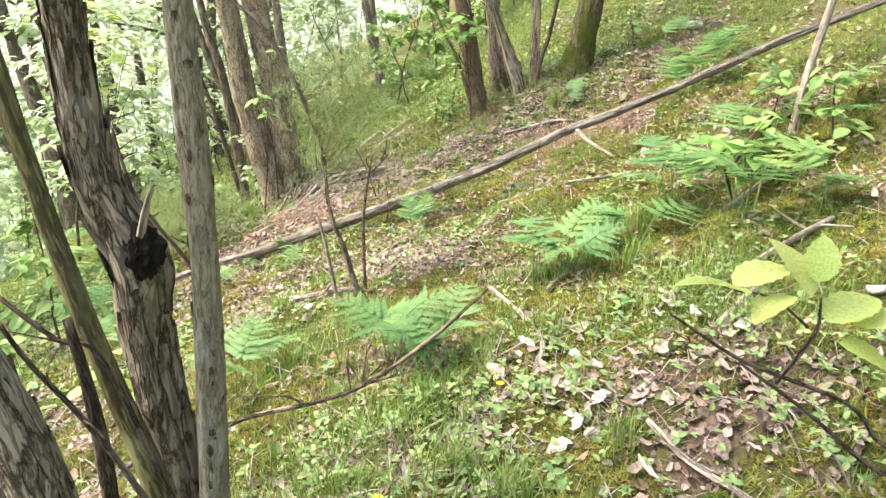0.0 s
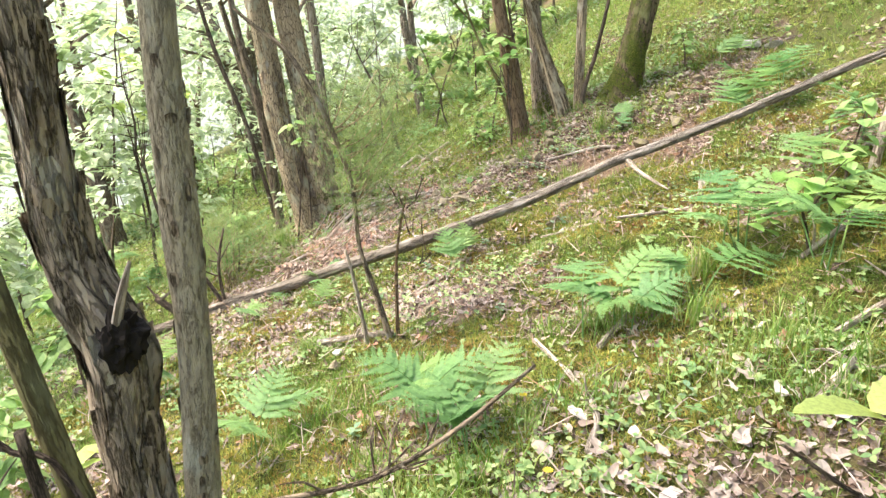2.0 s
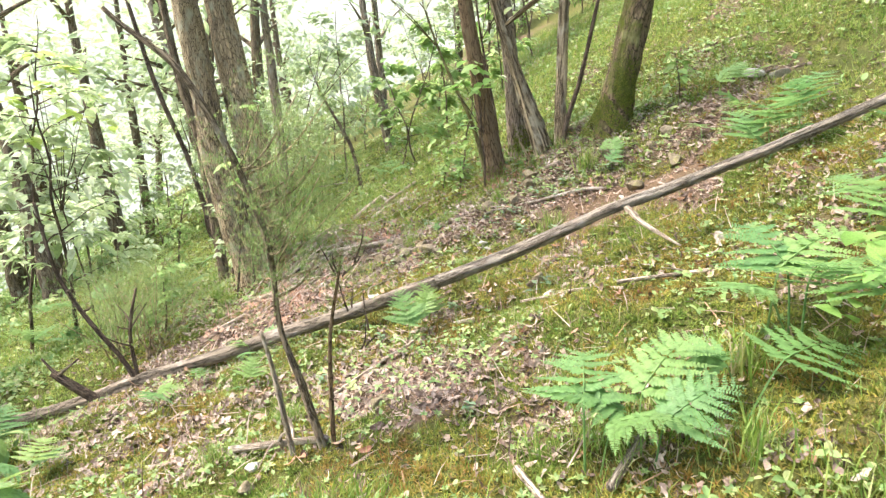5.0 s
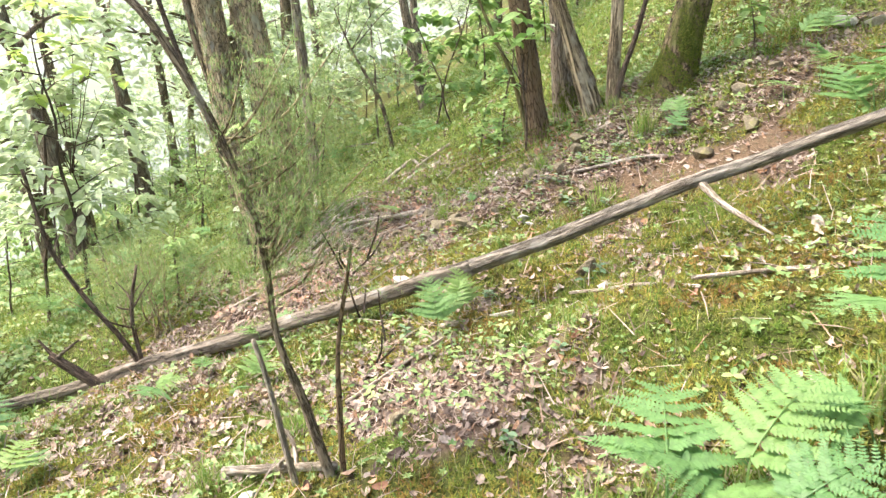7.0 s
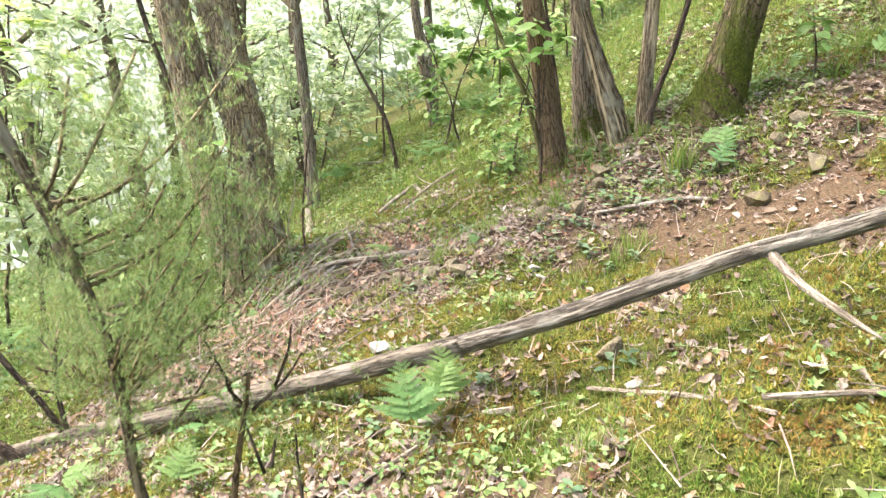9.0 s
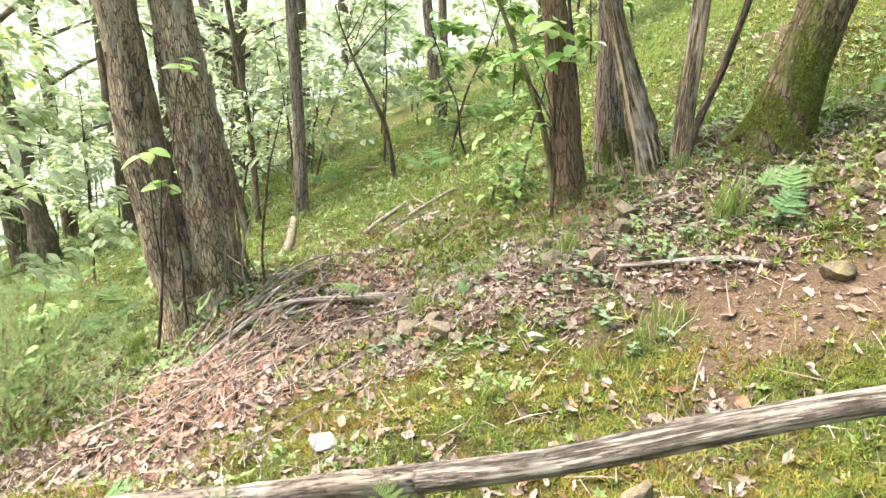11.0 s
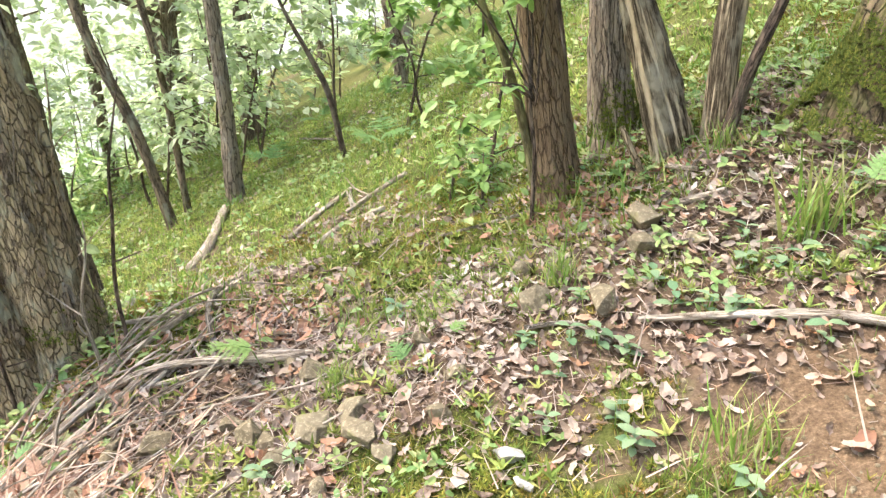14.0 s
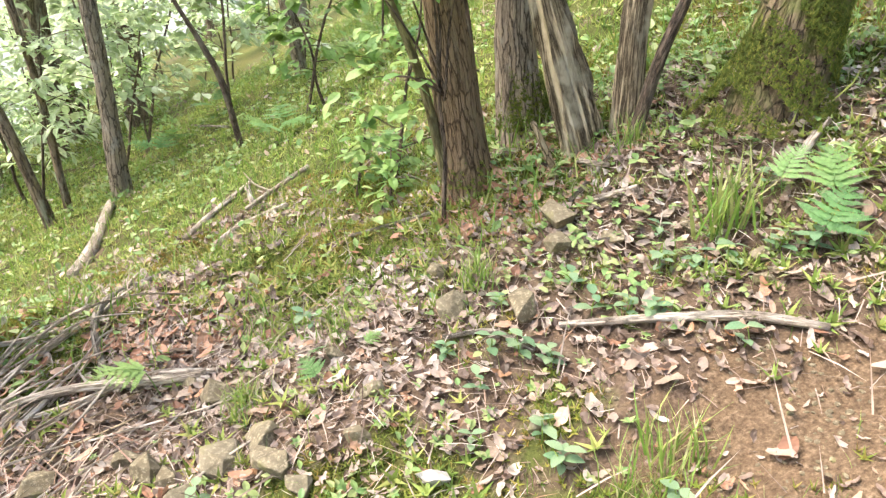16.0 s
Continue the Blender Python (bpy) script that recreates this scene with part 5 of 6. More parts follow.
for i in range(46):
    x, y, a, ln = tr.gauss(-1.5, 0.46), tr.gauss(8.15, 0.55), tr.gauss(0.9, 0.5), tr.uniform(0.25, 0.7)
    stick("twig", "thin dry twig in the brushwood heap", [(x, y, 0.005), (x + ln / 2 * math.cos(a) + tr.gauss(0, 0.03), y + ln / 2 * math.sin(a), 0.0045), (x + ln * math.cos(a), y + ln * math.sin(a), 0.003)], (STICKWOOD, BARK_BROWN, STICKWOOD)[i % 3], "twig", 5, 0.06, 0.03, 80 + i, 0, "brushwood twigs")


# ---- stones ----
def stone(x, y, size, seed, mat=STONE, flat=0.5, label="angular brown stone half sunk in leaf litter", tall=1.0):
    r = np.random.default_rng(700 + seed)
    bm = bmesh.new()
    p = r.normal(0, 1, (16, 3))
    p = p / np.linalg.norm(p, axis=1)[:, None] * r.uniform(0.8, 1.05, (16, 1)) * (1, r.uniform(0.6, 0.9), flat * tall)
    vs = [bm.verts.new(q * size) for q in p]
    res = bmesh.ops.convex_hull(bm, input=vs)
    bmesh.ops.delete(bm, geom=[g for g in res["geom_interior"] if isinstance(g, bmesh.types.BMVert)], context="VERTS")
    bmesh.ops.bevel(bm, geom=bm.edges[:], offset=size * 0.035, segments=2, affect="EDGES", profile=0.6)
    me = bpy.data.meshes.new("stone")
    bm.to_mesh(me)
    bm.free()
    me.materials.append(mat)
    ob = new("stone", me)
    ob.matrix_basis = pose(x, y, float(relief(x, y)) + size * flat * 0.22 * tall + 0.008, r.uniform(-18, 18), r.uniform(-18, 18), r.uniform(0, 360))
    tagged(ob, label, "stone", "stones")


STONES = ((-0.67, 7.93, 0.085), (-0.68, 8.44, 0.055), (-0.40, 7.89, 0.10), (-0.27, 7.92, 0.085), (-0.21, 7.80, 0.09), (-0.50, 7.75, 0.07), (-1.12, 8.02, 0.09), (0.06, 7.81, 0.05), (0.10, 7.99, 0.05), (-0.11, 7.69, 0.06), (0.40, 8.33, 0.09), (0.82, 8.62, 0.12), (0.81, 8.45, 0.08), (0.08, 8.57, 0.04), (0.34, 8.67, 0.06), (1.39, 8.03, 0.05), (0.61, 7.66, 0.04), (-1.31, 7.98, 0.06), (-0.06, 8.29, 0.05), (1.33, 7.9, 0.04),
          (-0.31, 7.6, 0.05), (1.62, 7.41, 0.09), (-0.77, 8.03, 0.07), (-1.3, 8.04, 0.06), (-1.35, 7.8, 0.07), (1.97, 7.57, 0.10), (-0.95, 4.5, 0.05), (-0.35, 5.07, 0.07), (-0.58, 7.86, 0.06), (0.66, 6.27, 0.10), (2.1, 8.2, 0.09), (1.9, 8.0, 0.06), (2.4, 8.3, 0.08), (1.0, 8.4, 0.06), (1.25, 8.3, 0.05))
for i, (x, y, sz) in enumerate(STONES):
    stone(x, y, sz * 1.1, i, flat=0.72)
stone(0.62, 8.16, 0.10, 60, STONE, 0.75, "upright pointed brown stone among seedlings", 1.3)
stone(-0.52, 8.27, 0.08, 61, STONE, 0.8, "upright pointed brown stone in leaf litter", 1.2)
for i, (x, y, sz) in enumerate(((0.30, 7.62, 0.07), (-0.58, 6.85, 0.11), (3.08, 8.66, 0.16), (3.2, 8.42, 0.12), (-0.95, 4.62, 0.05), (0.7, 5.86, 0.05), (0.36, 7.52, 0.045), (1.79, 2.53, 0.07), (0.61, 2.2, 0.045), (-1.2, 7.75, 0.05), (0.16, 7.55, 0.045))):
    stone(x, y, sz, 70 + i, PALESTONE, 0.45, "pale grey stone lying on the slope")


# ---- seedlings, grass tufts and flowers ----
SEED_LEAF = tri_mesh("leaf", *LEAF_OVAL, SEEDLEAF, True)


def seedling(x, y, size, seed, pairs=3):
    r = random.Random(900 + seed)
    th = empty_at("seedling", x, y, float(relief(x, y)), "small seedling with paired oval green leaves", "plant", "seedlings")
    h = size * 1.3
    part("stem", tri_mesh("stem", *tube([(0, 0, -0.01, 0.003), (r.gauss(0, 0.01), r.gauss(0, 0.01), h * 0.5, 0.0025), (r.gauss(0, 0.02), r.gauss(0, 0.02), h, 0.0015)], 5, 0.02, 0.05), GRASS, True), th)
    for k in range(pairs):
        for side in (0, 180):
            f = part("leaf", SEED_LEAF, th)
            f.matrix_basis = Matrix.Translation((0, 0, h * (0.4 + 0.6 * k / max(1, pairs - 1)))) @ pose(0, 0, 0, r.uniform(-12, 20), r.uniform(-10, 10), side + 90 * k + 30 * seed + r.uniform(-15, 15)) @ Matrix.Scale(size * r.uniform(0.75, 1.15), 4)


SEEDS = ((0.50, 8.02, 0.075), (0.60, 7.98, 0.08), (0.68, 7.90, 0.075), (0.45, 7.9, 0.07), (0.62, 7.62, 0.075), (0.66, 7.52, 0.07), (0.42, 7.7, 0.06), (0.95, 8.0, 0.075), (1.02, 7.95, 0.07), (0.85, 8.06, 0.08), (1.1, 8.15, 0.07), (1.2, 8.1, 0.075), (1.3, 8.05, 0.08), (1.42, 8.0, 0.08), (1.5, 7.95, 0.075), (0.8, 8.2, 0.065), (0.55, 8.25, 0.065), (0.35, 8.1, 0.06), (1.2, 7.7, 0.07), (0.9, 7.3, 0.06), (0.75, 7.25, 0.06), (-0.45, 7.75, 0.07), (-0.55, 7.7, 0.07), (-0.25, 8.7, 0.07), (-0.2, 8.62, 0.06), (-0.1, 6.3, 0.07), (0.05, 6.25, 0.06), (0.62, 6.1, 0.08), (0.7, 6.05, 0.07), (-0.45, 6.0, 0.06), (-0.8, 5.6, 0.06), (0.4, 5.2, 0.06), (-0.6, 3.4, 0.06), (0.9, 3.0, 0.06), (1.5, 8.3, 0.07), (1.15, 8.35, 0.06), (-0.7, 4.2, 0.06), (0.15, 4.6, 0.06))
for i, (x, y, sz) in enumerate(SEEDS):
    seedling(x, y, sz * 0.82, i, 2 + i % 3)


def grass_tuft(x, y, height, count, seed, label="tuft of bright green grass"):
    r = np.random.default_rng(1000 + seed)
    pos = np.stack([r.normal(0, 0.05, count), r.normal(0, 0.05, count), np.full(count, -0.01)], -1)
    v, t = strewn(GRASS_SHAPE, pos, r.uniform(0, 6.28, count), r.normal(0, 0.2, count), r.normal(0, 0.2, count), height * r.uniform(0.5, 1.15, count))
    ob = new("grass_tuft", tri_mesh("grass_tuft", v, t, GRASS))
    ob.matrix_basis = pose(x, y, float(relief(x, y)))
    tagged(ob, label, "grass", "grass tufts", "stuff")


TUFTS = ((1.30, 8.22, 0.34, 20), (1.37, 8.28, 0.30, 14), (1.45, 8.2, 0.22, 12), (1.2, 8.85, 0.16, 50), (0.5, 8.5, 0.16, 60), (-0.05, 8.45, 0.14, 60), (-0.35, 8.15, 0.13, 80), (-0.45, 8.75, 0.12, 50), (0.85, 7.35, 0.16, 40), (0.95, 7.45, 0.2, 30), (1.3, 4.2, 0.24, 60), (1.1, 3.6, 0.2, 60), (0.1, 2.2, 0.16, 90), (0.3, 2.0, 0.16, 90), (-0.3, 2.3, 0.14, 80), (0.7, 2.1, 0.15, 60), (-0.9, 5.2, 0.14, 120), (-1.2, 4.8, 0.13, 120), (-0.5, 3.2, 0.14, 80), (0.25, 3.1, 0.14, 90), (0.5, 5.4, 0.12, 60), (-2.3, 8.2, 0.16, 140), (-2.5, 8.5, 0.16, 140), (-2.2, 7.8, 0.12, 100), (1.5, 9.6, 0.14, 90), (0.6, 7.2, 0.1, 60), (0.15, 7.0, 0.1, 70), (-0.2, 7.15, 0.1, 60))
for i, (x, y, h, n) in enumerate(TUFTS):
    grass_tuft(x, y, h, int(n * 1.8), i)


def flower(x, y, seed):
    r = np.random.default_rng(seed)
    th = empty_at("yellow_flower", x, y, float(relief(x, y)), "small yellow flower on a thin stalk", "flower", "yellow flowers")
    part("stalk", tri_mesh("stalk", *tube([(0, 0, -0.01, 0.0015), (0.005, 0, 0.05, 0.0015), (0.01, 0.005, 0.09, 0.0012)], 5, 0.03, 0.05), GRASS, True), th)
    n = 12
    v, t = strewn(LEAF_SMALL, np.tile((0.01, 0.005, 0.09), (n, 1)), np.arange(n) * 0.52, np.full(n, 0.25), np.zeros(n), np.full(n, 0.022))
    part("petals", tri_mesh("petals", v, t, PETAL), th)


for i, (x, y) in enumerate(((-0.2, 2.05), (0.22, 3.25), (0.28, 2.6))):
    flower(x, y, i)


# ---- what covers the floor ----
def sow(count, box, weight, seed):
    """Spots in a box, kept by a weight from 0 to 1."""
    r = np.random.default_rng(seed)
    xa, xb, ya, yb = box
    n = count * 4
    x, y = r.uniform(xa, xb, n), r.uniform(ya, yb, n)
    keep = r.uniform(0, 1, n) < weight(x, y)
    x, y = x[keep][:count], y[keep][:count]
    return np.stack([x, y, relief(x, y)], -1), r


NEAR, MIDDLE = (-3.2, 3.2, 1.0, 10.5), (-9, 7, 8.5, 20)


def cover(name, label, shapes, mat, count, box, weight, size, seed, flat=0.2, lift=0.0, category="plants"):
    p, r = sow(count, box, weight, seed)
    bits = []
    which = r.integers(0, len(shapes), len(p))
    for k, shape in enumerate(shapes):
        q = p[which == k] + (0, 0, lift)
        n = len(q)
        yaw = r.uniform(0, 6.28, n)
        up = 0.35 * np.sin(yaw + 1.57)
        bits.append(strewn(shape, q, yaw, r.normal(0, flat, n) + up * 0.6, r.normal(0, flat, n), r.uniform(*size, n)))
    tagged(new(name, tri_mesh(name, *joined(bits), mat)), label, category, kind="stuff")


flat_leaf = lambda x, y: np.clip(0.09 + 1.05 * litter_at(x, y) - 0.75 * soil_at(x, y), 0.06, 1)
moss_w = lambda x, y: np.clip(1.3 * moss_at(x, y) - 0.15, 0, 1)
grass_w = lambda x, y: np.clip(moss_at(x, y) * (1.6 * lattice(x * 1.4, y * 1.4, 41) - 0.35), 0, 1)
herb_w = lambda x, y: np.clip((1.7 * lattice(x * 1.1, y * 1.1, 42) - 0.8) * (0.4 + 1.2 * lattice(x * 5, y * 5, 43)) * (1 - soil_at(x, y)) + 0.8 * bump_in(x, y, 1.2, 3.0, 0.6, 0.5) + 0.5 * bump_in(x, y, 0.3, 2.2, 0.7, 0.5) + 0.4 * bump_in(x, y, -2.5, 8.2, 0.6, 0.6), 0, 1)
cover("leaf_litter", "dry tan and brown chestnut leaves strewn over the slope", WORN, DRYLEAF, 24000, NEAR, flat_leaf, (0.016, 0.066), 1, 0.5, 0.012, "leaf litter")
cover("leaf_litter", "large curled dry chestnut leaves lying on the litter", WORN, DRYLEAF, 3000, NEAR, lambda x, y: np.clip(1.15 * flat_leaf(x, y) - 0.08, 0, 1), (0.04, 0.08), 12, 0.22, 0.016, "leaf litter")
cover("leaf_litter", "dry pale leaves on the farther slope", (LEAF_DRY, LEAF_DRY_FLAT), DRYLEAF, 3000, MIDDLE, lambda x, y: 0.05 + 0.9 * flat_leaf(x, y), (0.045, 0.09), 2, 0.3, 0.015, "leaf litter")
cover("twig_litter", "fine broken twigs and stalks among the leaves", (TWIG_SHAPE,), DRYLEAF, 15000, NEAR, flat_leaf, (0.04, 0.17), 3, 0.12, 0.014, "twigs")
cover("moss_carpet", "yellow-green springy moss", (SPRIG,), MOSSLEAF, 130000, NEAR, moss_w, (0.012, 0.036), 4, 0.3, 0.0, "moss")
cover("moss_carpet", "green moss and low grass on the farther slope", (SPRIG,), SLOPEMOSS, 34000, MIDDLE, lambda x, y: 0.2 + 0.8 * moss_w(x, y), (0.03, 0.07), 5, 0.3, 0.0, "moss")
cover("grass", "short green grass growing through the moss", (GRASS_SHAPE,), GRASS, 30000, NEAR, grass_w, (0.03, 0.12), 6, 0.3, 0.0, "grass")
cover("grass", "light green grass on the farther slope", (GRASS_SHAPE,), GRASS, 26000, MIDDLE, lambda x, y: 0.15 + 0.8 * grass_w(x, y), (0.10, 0.26), 7, 0.35, 0.0, "grass")
cover("ground_herbs", "small-leaved light green herbs and brambles", (LEAF_SMALL, LEAF_OVAL), HERB, 17000, NEAR, herb_w, (0.014, 0.042), 8, 0.4, 0.035, "herbs")
cover("ground_herbs", "low green herbs on the farther slope", (LEAF_SMALL, LEAF_OVAL), HERB, 9000, MIDDLE, lambda x, y: (0.1 + herb_w(x, y) * 0.8) * (1 - 0.8 * bump_in(x, y, 1.2, 8.9, 0.9, 0.8)), (0.035, 0.085), 9, 0.4, 0.06, "herbs")

for seed, box in ((50, (3.0, 9.5, 2.5, 14)), (60, (-8.5, -3.0, 1.5, 9.0)), (70, (-1.5, 9, 11.5, 20)), (200, (-8, 9, -6, 1.5))):
    cover("leaf_litter", "dry pale leaves on the hillside", (LEAF_DRY, LEAF_DRY_FLAT), DRYLEAF, 3200, box, lambda x, y: 0.1 + 0.8 * flat_leaf(x, y), (0.045, 0.09), seed, 0.3, 0.015, "leaf litter")
    cover("moss_carpet", "green moss on the hillside", (SPRIG,), SLOPEMOSS, 14000, box, lambda x, y: 0.2 + 0.8 * moss_w(x, y), (0.025, 0.06), seed + 1, 0.3, 0.0, "moss")
    cover("grass", "light green grass on the hillside", (GRASS_SHAPE,), GRASS, 9000, box, lambda x, y: 0.15 + 0.8 * grass_w(x, y), (0.08, 0.22), seed + 2, 0.35, 0.0, "grass")
    cover("ground_herbs", "low light green herbs on the hillside", (LEAF_SMALL, LEAF_OVAL), HERB, 5000, box, lambda x, y: 0.1 + herb_w(x, y) * 0.8, (0.04, 0.09), seed + 3, 0.4, 0.05, "herbs")


def pebbles():
    bm = bmesh.new()
    bmesh.ops.create_icosphere(bm, subdivisions=1, radius=1)
    bm.verts.ensure_lookup_table()
    v = np.array([w.co[:] for w in bm.verts]) * (1, 0.75, 0.5)
    t = np.array([[w.index for w in f.verts] for f in bm.faces])
    bm.free()
    p, r = sow(900, (0.3, 2.8, 6.6, 8.1), lambda x, y: 0.15 + 0.8 * soil_at(x, y), 90)
    n = len(p)
    tagged(new("pebbles", tri_mesh("pebbles", *strewn((v, t), p, r.uniform(0, 6.28, n), r.normal(0, 0.3, n), r.normal(0, 0.3, n), r.uniform(0.003, 0.014, n) ** 1.0), STONE)), "small pebbles on the bare soil of the path", "pebbles", kind="stuff")


pebbles()

cover("dry_grass", "thin dead straw-coloured grass stalks", (TWIG_SHAPE,), DRYLEAF, 3500, NEAR, lambda x, y: 0.2 + 0.5 * moss_at(x, y), (0.08, 0.26), 95, 0.35, 0.03, "grass")
cover("leaf_litter", "dry leaves on the bare soil", WORN, DRYLEAF, 180, (0.4, 2.6, 6.7, 8.0), soil_at, (0.015, 0.05), 96, 0.25, 0.008, "leaf litter")


TREFOIL = joined([(LEAF_OVAL[0] @ turns(np.array([a]), np.array([0.15]), np.array([0.0]))[0].T, LEAF_OVAL[1]) for a in (0.0, 1.9, -1.9)])
ROSETTE = joined([(LEAF_SMALL[0] @ turns(np.array([k * 1.05]), np.array([0.4]), np.array([0.0]))[0].T, LEAF_SMALL[1]) for k in range(6)])
cover("ground_herbs", "three-leaved light green herbs near the path", (TREFOIL,), HERB, 1300, NEAR, lambda x, y: np.clip(1.2 * herb_w(x, y) - 0.1, 0, 1), (0.02, 0.05), 101, 0.25, 0.05, "herbs")
cover("ground_herbs", "small green rosettes in moss and litter", (ROSETTE,), HERB, 2200, NEAR, lambda x, y: (0.15 + 0.5 * lattice(x * 2.3, y * 2.3, 44) ** 2) * (1 - soil_at(x, y)), (0.014, 0.036), 102, 0.2, 0.012, "herbs")
cover("grass", "tall bright grass blades near the start", (GRASS_SHAPE,), GRASS, 5000, (-1.4, 1.8, 1.2, 4.2), lambda x, y: np.clip(1.5 * lattice(x * 2.2, y * 2.2, 45) - 0.5, 0, 1), (0.1, 0.22), 103, 0.3, 0.0, "grass")
cover("grass", "light green grass down the slope", (GRASS_SHAPE,), GRASS, 16000, (-20, -8, 6, 26), lambda x, y: 0.4 + 0 * x, (0.15, 0.4), 104, 0.35, 0.0, "grass")
cover("ground_herbs", "leafy herbs down the slope", (LEAF_OVAL,), HERB, 9000, (-20, -8, 6, 26), lambda x, y: 0.4 + 0 * x, (0.1, 0.2), 105, 0.4, 0.12, "herbs")

RUST = leaf_material("rusty_dead_leaf", [(0.0, (0.20, 0.095, 0.055)), (0.5, (0.42, 0.22, 0.13)), (1.0, (0.58, 0.38, 0.26))], 0.2, 0.6)
DEADSTALK = leaf_material("dead_stalk", [(0.0, (0.13, 0.07, 0.045)), (0.5, (0.34, 0.185, 0.125)), (1.0, (0.50, 0.37, 0.28))], 0.1, 0.6)
DEAD_FERN = leaf_material("dead_fern", [(0.0, (0.24, 0.12, 0.075)), (0.6, (0.36, 0.20, 0.13)), (1.0, (0.46, 0.29, 0.20))], 0.25, 0.7, True)
DEAD_FRONDS = [frond_mesh(520 + i, 8, DEAD_FERN) for i in range(2)]
dr = random.Random(31)
for i in range(16):
    x, y = dr.gauss(-1.6, 0.25), min(7.95, dr.gauss(7.5, 0.3))
    d = new("dead_fern_frond", DEAD_FRONDS[i % 2])
    d.matrix_basis = pose(x, y, float(relief(x, y)) - 0.11 + dr.uniform(0, 0.06), dr.uniform(-20, 0), dr.uniform(-12, 12) + 20, dr.gauss(-50, 35)) @ Matrix.Diagonal((0.36, dr.uniform(0.4, 0.7), 0.30, 1))
    tagged(d, "dead rust-brown fern frond lying on leaf litter", "fern", "dead fern fronds")
cover("leaf_litter", "rusty brown dead leaves heaped at the foot of trunks", WORN, RUST, 2200, (-2.2, 1.4, 6.8, 9.6), lambda x, y: np.clip(0.22 * bump_in(x, y, -1.55, 7.7, 0.45, 0.5) + 1.0 * bump_in(x, y, 0.72, 8.98, 0.42, 0.22) + 0.7 * bump_in(x, y, -0.95, 8.8, 0.3, 0.25) + 0.35 * bump_in(x, y, -1.6, 8.5, 0.3, 0.3) + 0.03, 0, 1), (0.03, 0.09), 110, 0.35, 0.02, "leaf litter")
PALELEAF = leaf_material("bleached_dry_leaf", [(0.0, (0.32, 0.24, 0.18)), (0.5, (0.48, 0.39, 0.32)), (1.0, (0.60, 0.53, 0.45))], 0.2, 0.5)
pale_w = lambda x, y: np.clip(bump_in(x, y, 1.15, 8.52, 0.35, 0.2) + 0.9 * bump_in(x, y, 0.05, 8.7, 0.22, 0.25) + 0.7 * bump_in(x, y, 0.18, 8.3, 0.18, 0.3) + 0.7 * bump_in(x, y, 0.75, 8.85, 0.35, 0.15) + 0.6 * bump_in(x, y, 1.7, 8.5, 0.4, 0.3) + 0.35 * bump_in(x, y, -0.35, 5.3, 0.3, 0.2) - 0.02, 0, 1)
cover("leaf_litter", "bleached pale dry leaves in drifts", WORN, PALELEAF, 2300, (-2, 2.4, 5, 9.4), pale_w, (0.025, 0.07), 113, 0.3, 0.026, "leaf litter")
cover("dry_grass", "bleached straw and fibres lying in drifts", (TWIG_SHAPE,), PALELEAF, 900, (-2, 2.4, 5, 9.4), pale_w, (0.06, 0.2), 114, 0.2, 0.03, "grass")
start_w = lambda x, y: np.clip(0.8 * bump_in(x, y, 0.75, 2.35, 0.4, 0.35) + 0.6 * bump_in(x, y, 1.15, 2.9, 0.35, 0.3) + 0.5 * bump_in(x, y, 0.0, 2.3, 0.4, 0.25) + 0.5 * bump_in(x, y, 0.5, 2.9, 0.25, 0.2) + 0.5 * bump_in(x, y, 1.9, 5.6, 0.4, 0.3), 0, 1)
cover("leaf_litter", "large pale dry leaves near the start", WORN, PALELEAF, 420, (-1, 2.4, 1.5, 6.2), start_w, (0.03, 0.11), 115, 0.25, 0.03, "leaf litter")
cover("dry_grass", "bleached straw lying over moss near the start", (TWIG_SHAPE,), PALELEAF, 420, (-1, 2.4, 1.5, 6.2), start_w, (0.08, 0.26), 116, 0.22, 0.035, "grass")
cover("ground_herbs", "fresh light green herbs near the start", (TREFOIL, LEAF_OVAL), HERB, 700, (-0.8, 2.2, 1.5, 3.8), lambda x, y: np.clip(bump_in(x, y, 1.25, 2.0, 0.45, 0.4) + 0.8 * bump_in(x, y, 1.3, 3.0, 0.5, 0.4) + 0.7 * bump_in(x, y, 0.1, 2.2, 0.4, 0.3), 0, 1), (0.015, 0.036), 117, 0.35, 0.05, "herbs")
mixed_w = lambda x, y: np.clip(2.2 * lattice(x * 3.1, y * 3.1, 46) - 0.9, 0, 1) * (1 - soil_at(x, y))
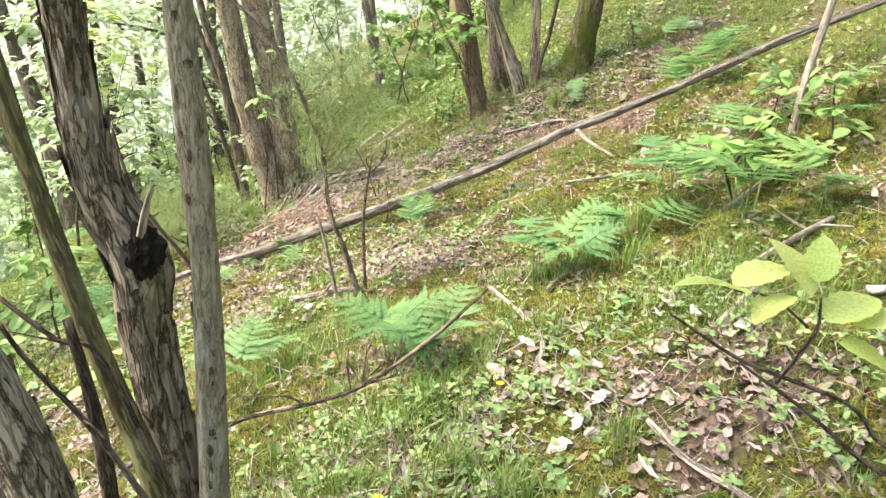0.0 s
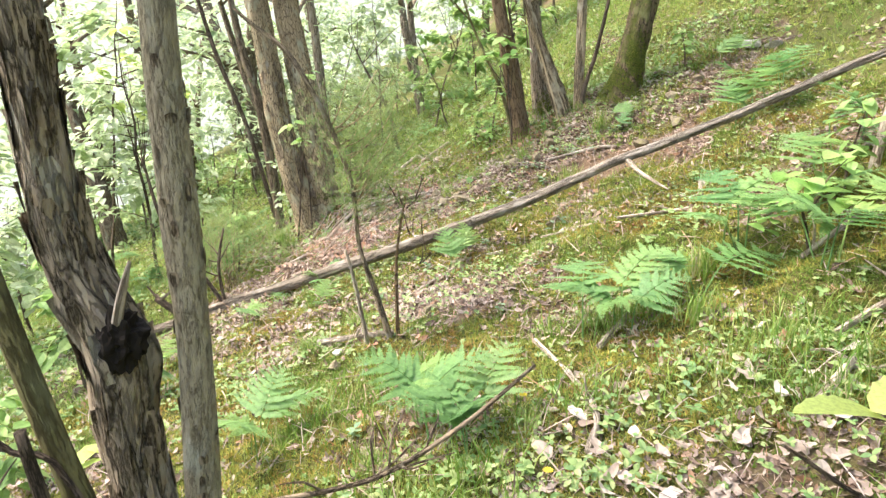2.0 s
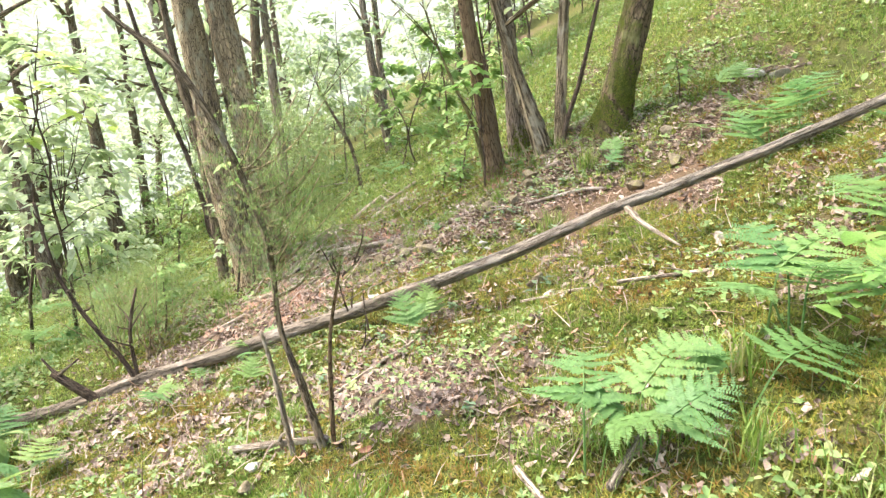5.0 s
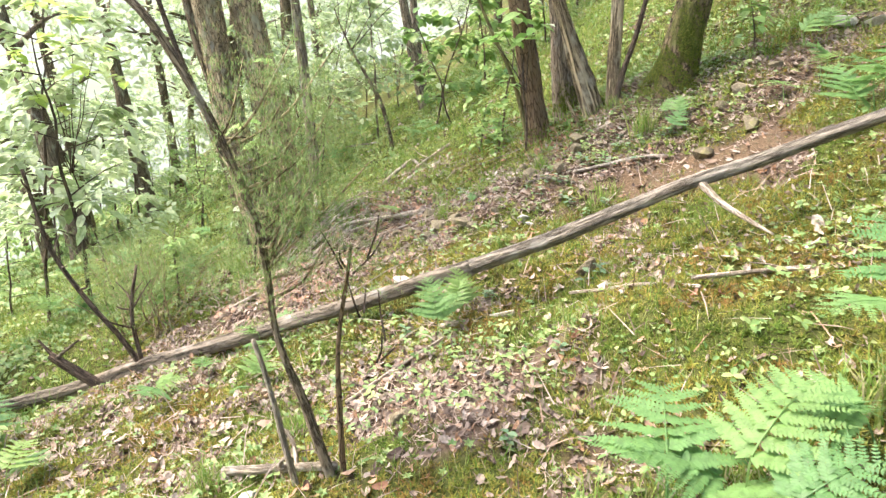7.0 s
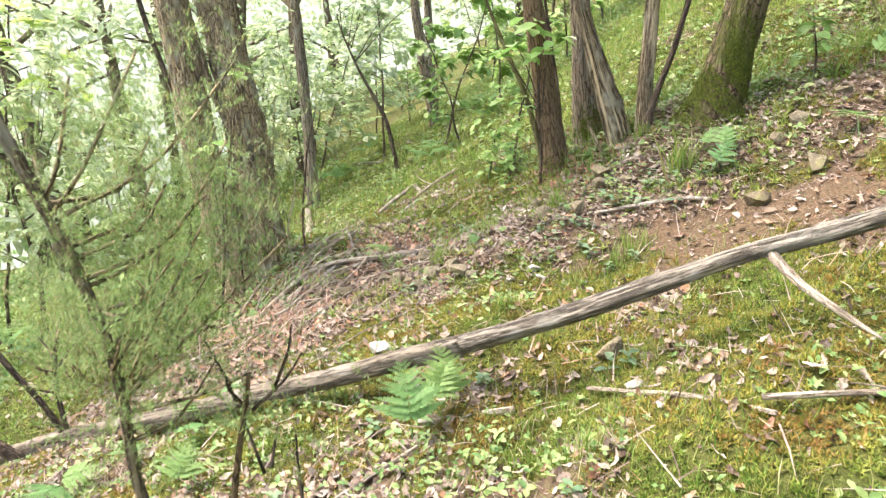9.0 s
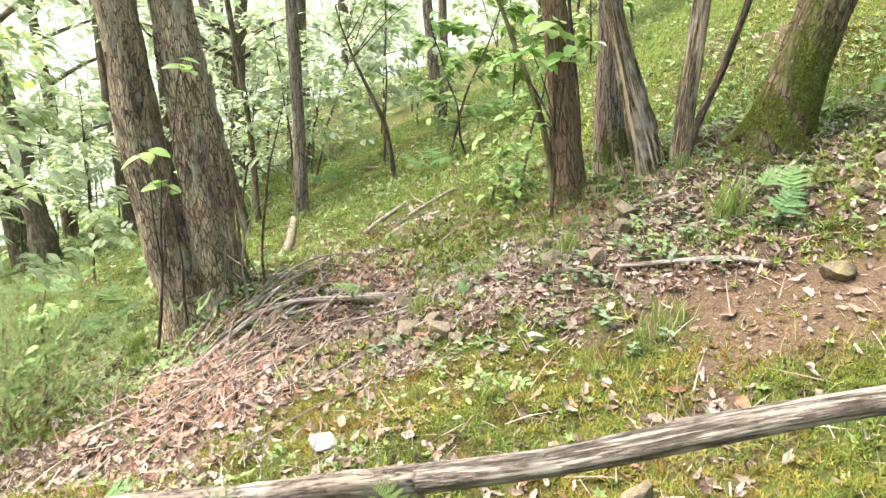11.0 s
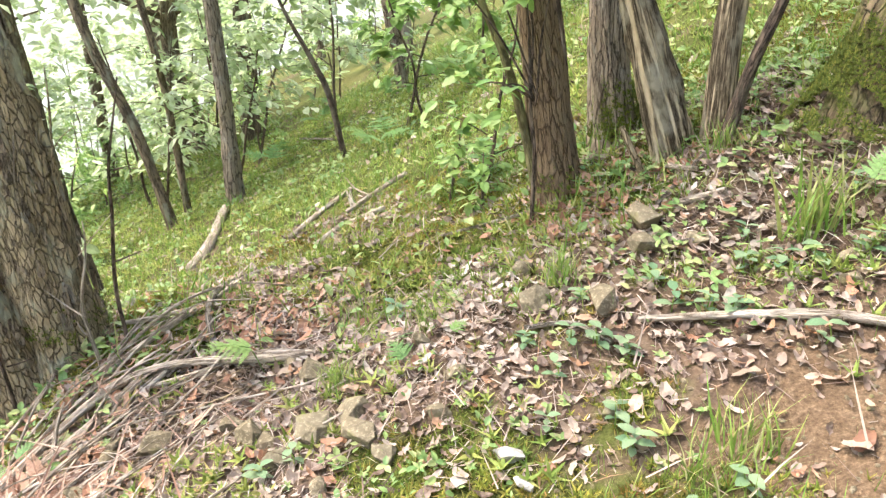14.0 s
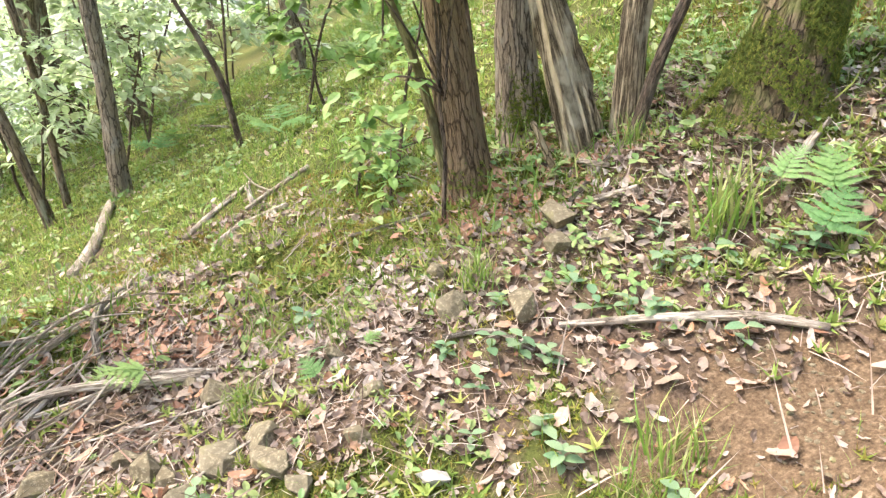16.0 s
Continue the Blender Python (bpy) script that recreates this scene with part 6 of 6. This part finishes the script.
cover("grass", "thin grass and moss shoots growing through leaf litter", (GRASS_SHAPE, SPRIG), SLOPEMOSS, 2000, (-1.6, 2.2, 7.5, 9.3), mixed_w, (0.015, 0.07), 118, 0.35, 0.012, "grass")
cover("twig_litter", "fine pale twigs scattered over the litter", (TWIG_SHAPE,), PALELEAF, 1300, (-1.6, 2.2, 7.4, 9.3), lambda x, y: flat_leaf(x, y) * (1 - soil_at(x, y)) ** 3, (0.04, 0.14), 119, 0.15, 0.028, "twigs")
cover("twig_litter", "reddish dead fern stalks and fine twigs", (TWIG_SHAPE,), DEADSTALK, 650, (-2.6, -0.2, 6.6, 8.9), lambda x, y: np.clip(bump_in(x, y, -1.6, 7.6, 0.4, 0.42) + 0.12 * bump_in(x, y, -1.2, 8.3, 0.4, 0.4), 0, 1), (0.10, 0.34), 111, 0.18, 0.05, "twigs")
cover("leaf_litter", "rusty leaves in small patches among the moss", WORN, RUST, 260, (-1, 2.4, 2, 6.5), lambda x, y: np.clip(bump_in(x, y, 1.05, 5.25, 0.15, 0.1) + bump_in(x, y, 1.2, 4.1, 0.12, 0.1) + bump_in(x, y, -0.55, 4.55, 0.25, 0.15) + bump_in(x, y, 0.3, 5.3, 0.2, 0.15) + 0.02, 0, 1), (0.03, 0.08), 112, 0.35, 0.02, "leaf litter")

# ---- single dry leaves lying on top ----
DRY_ONE = leaf_material("single_dry_leaf", [(0.0, (0.22, 0.14, 0.088)), (0.4, (0.35, 0.27, 0.20)), (0.8, (0.46, 0.40, 0.335)), (1.0, (0.36, 0.17, 0.075))], 0.15, 0.55, True)
dry_shapes = [tri_mesh("dry_leaf", *sh, DRY_ONE, True) for sh in WORN[:4]]
floor_ob = bpy.data.objects["ground"]
lp, lr = sow(260, (-2.0, 2.2, 6.6, 9.2), lambda x, y: 0.1 + 0.9 * litter_at(x, y), 97)
for i, q in enumerate(lp):
    f = part("dry_leaf", dry_shapes[i % 4], floor_ob)
    f.matrix_basis = pose(q[0], q[1], q[2] + 0.024, float(lr.normal(8, 18)), float(lr.normal(0, 16)), float(lr.uniform(0, 360))) @ Matrix.Scale(float(lr.uniform(0.045, 0.09)), 4)
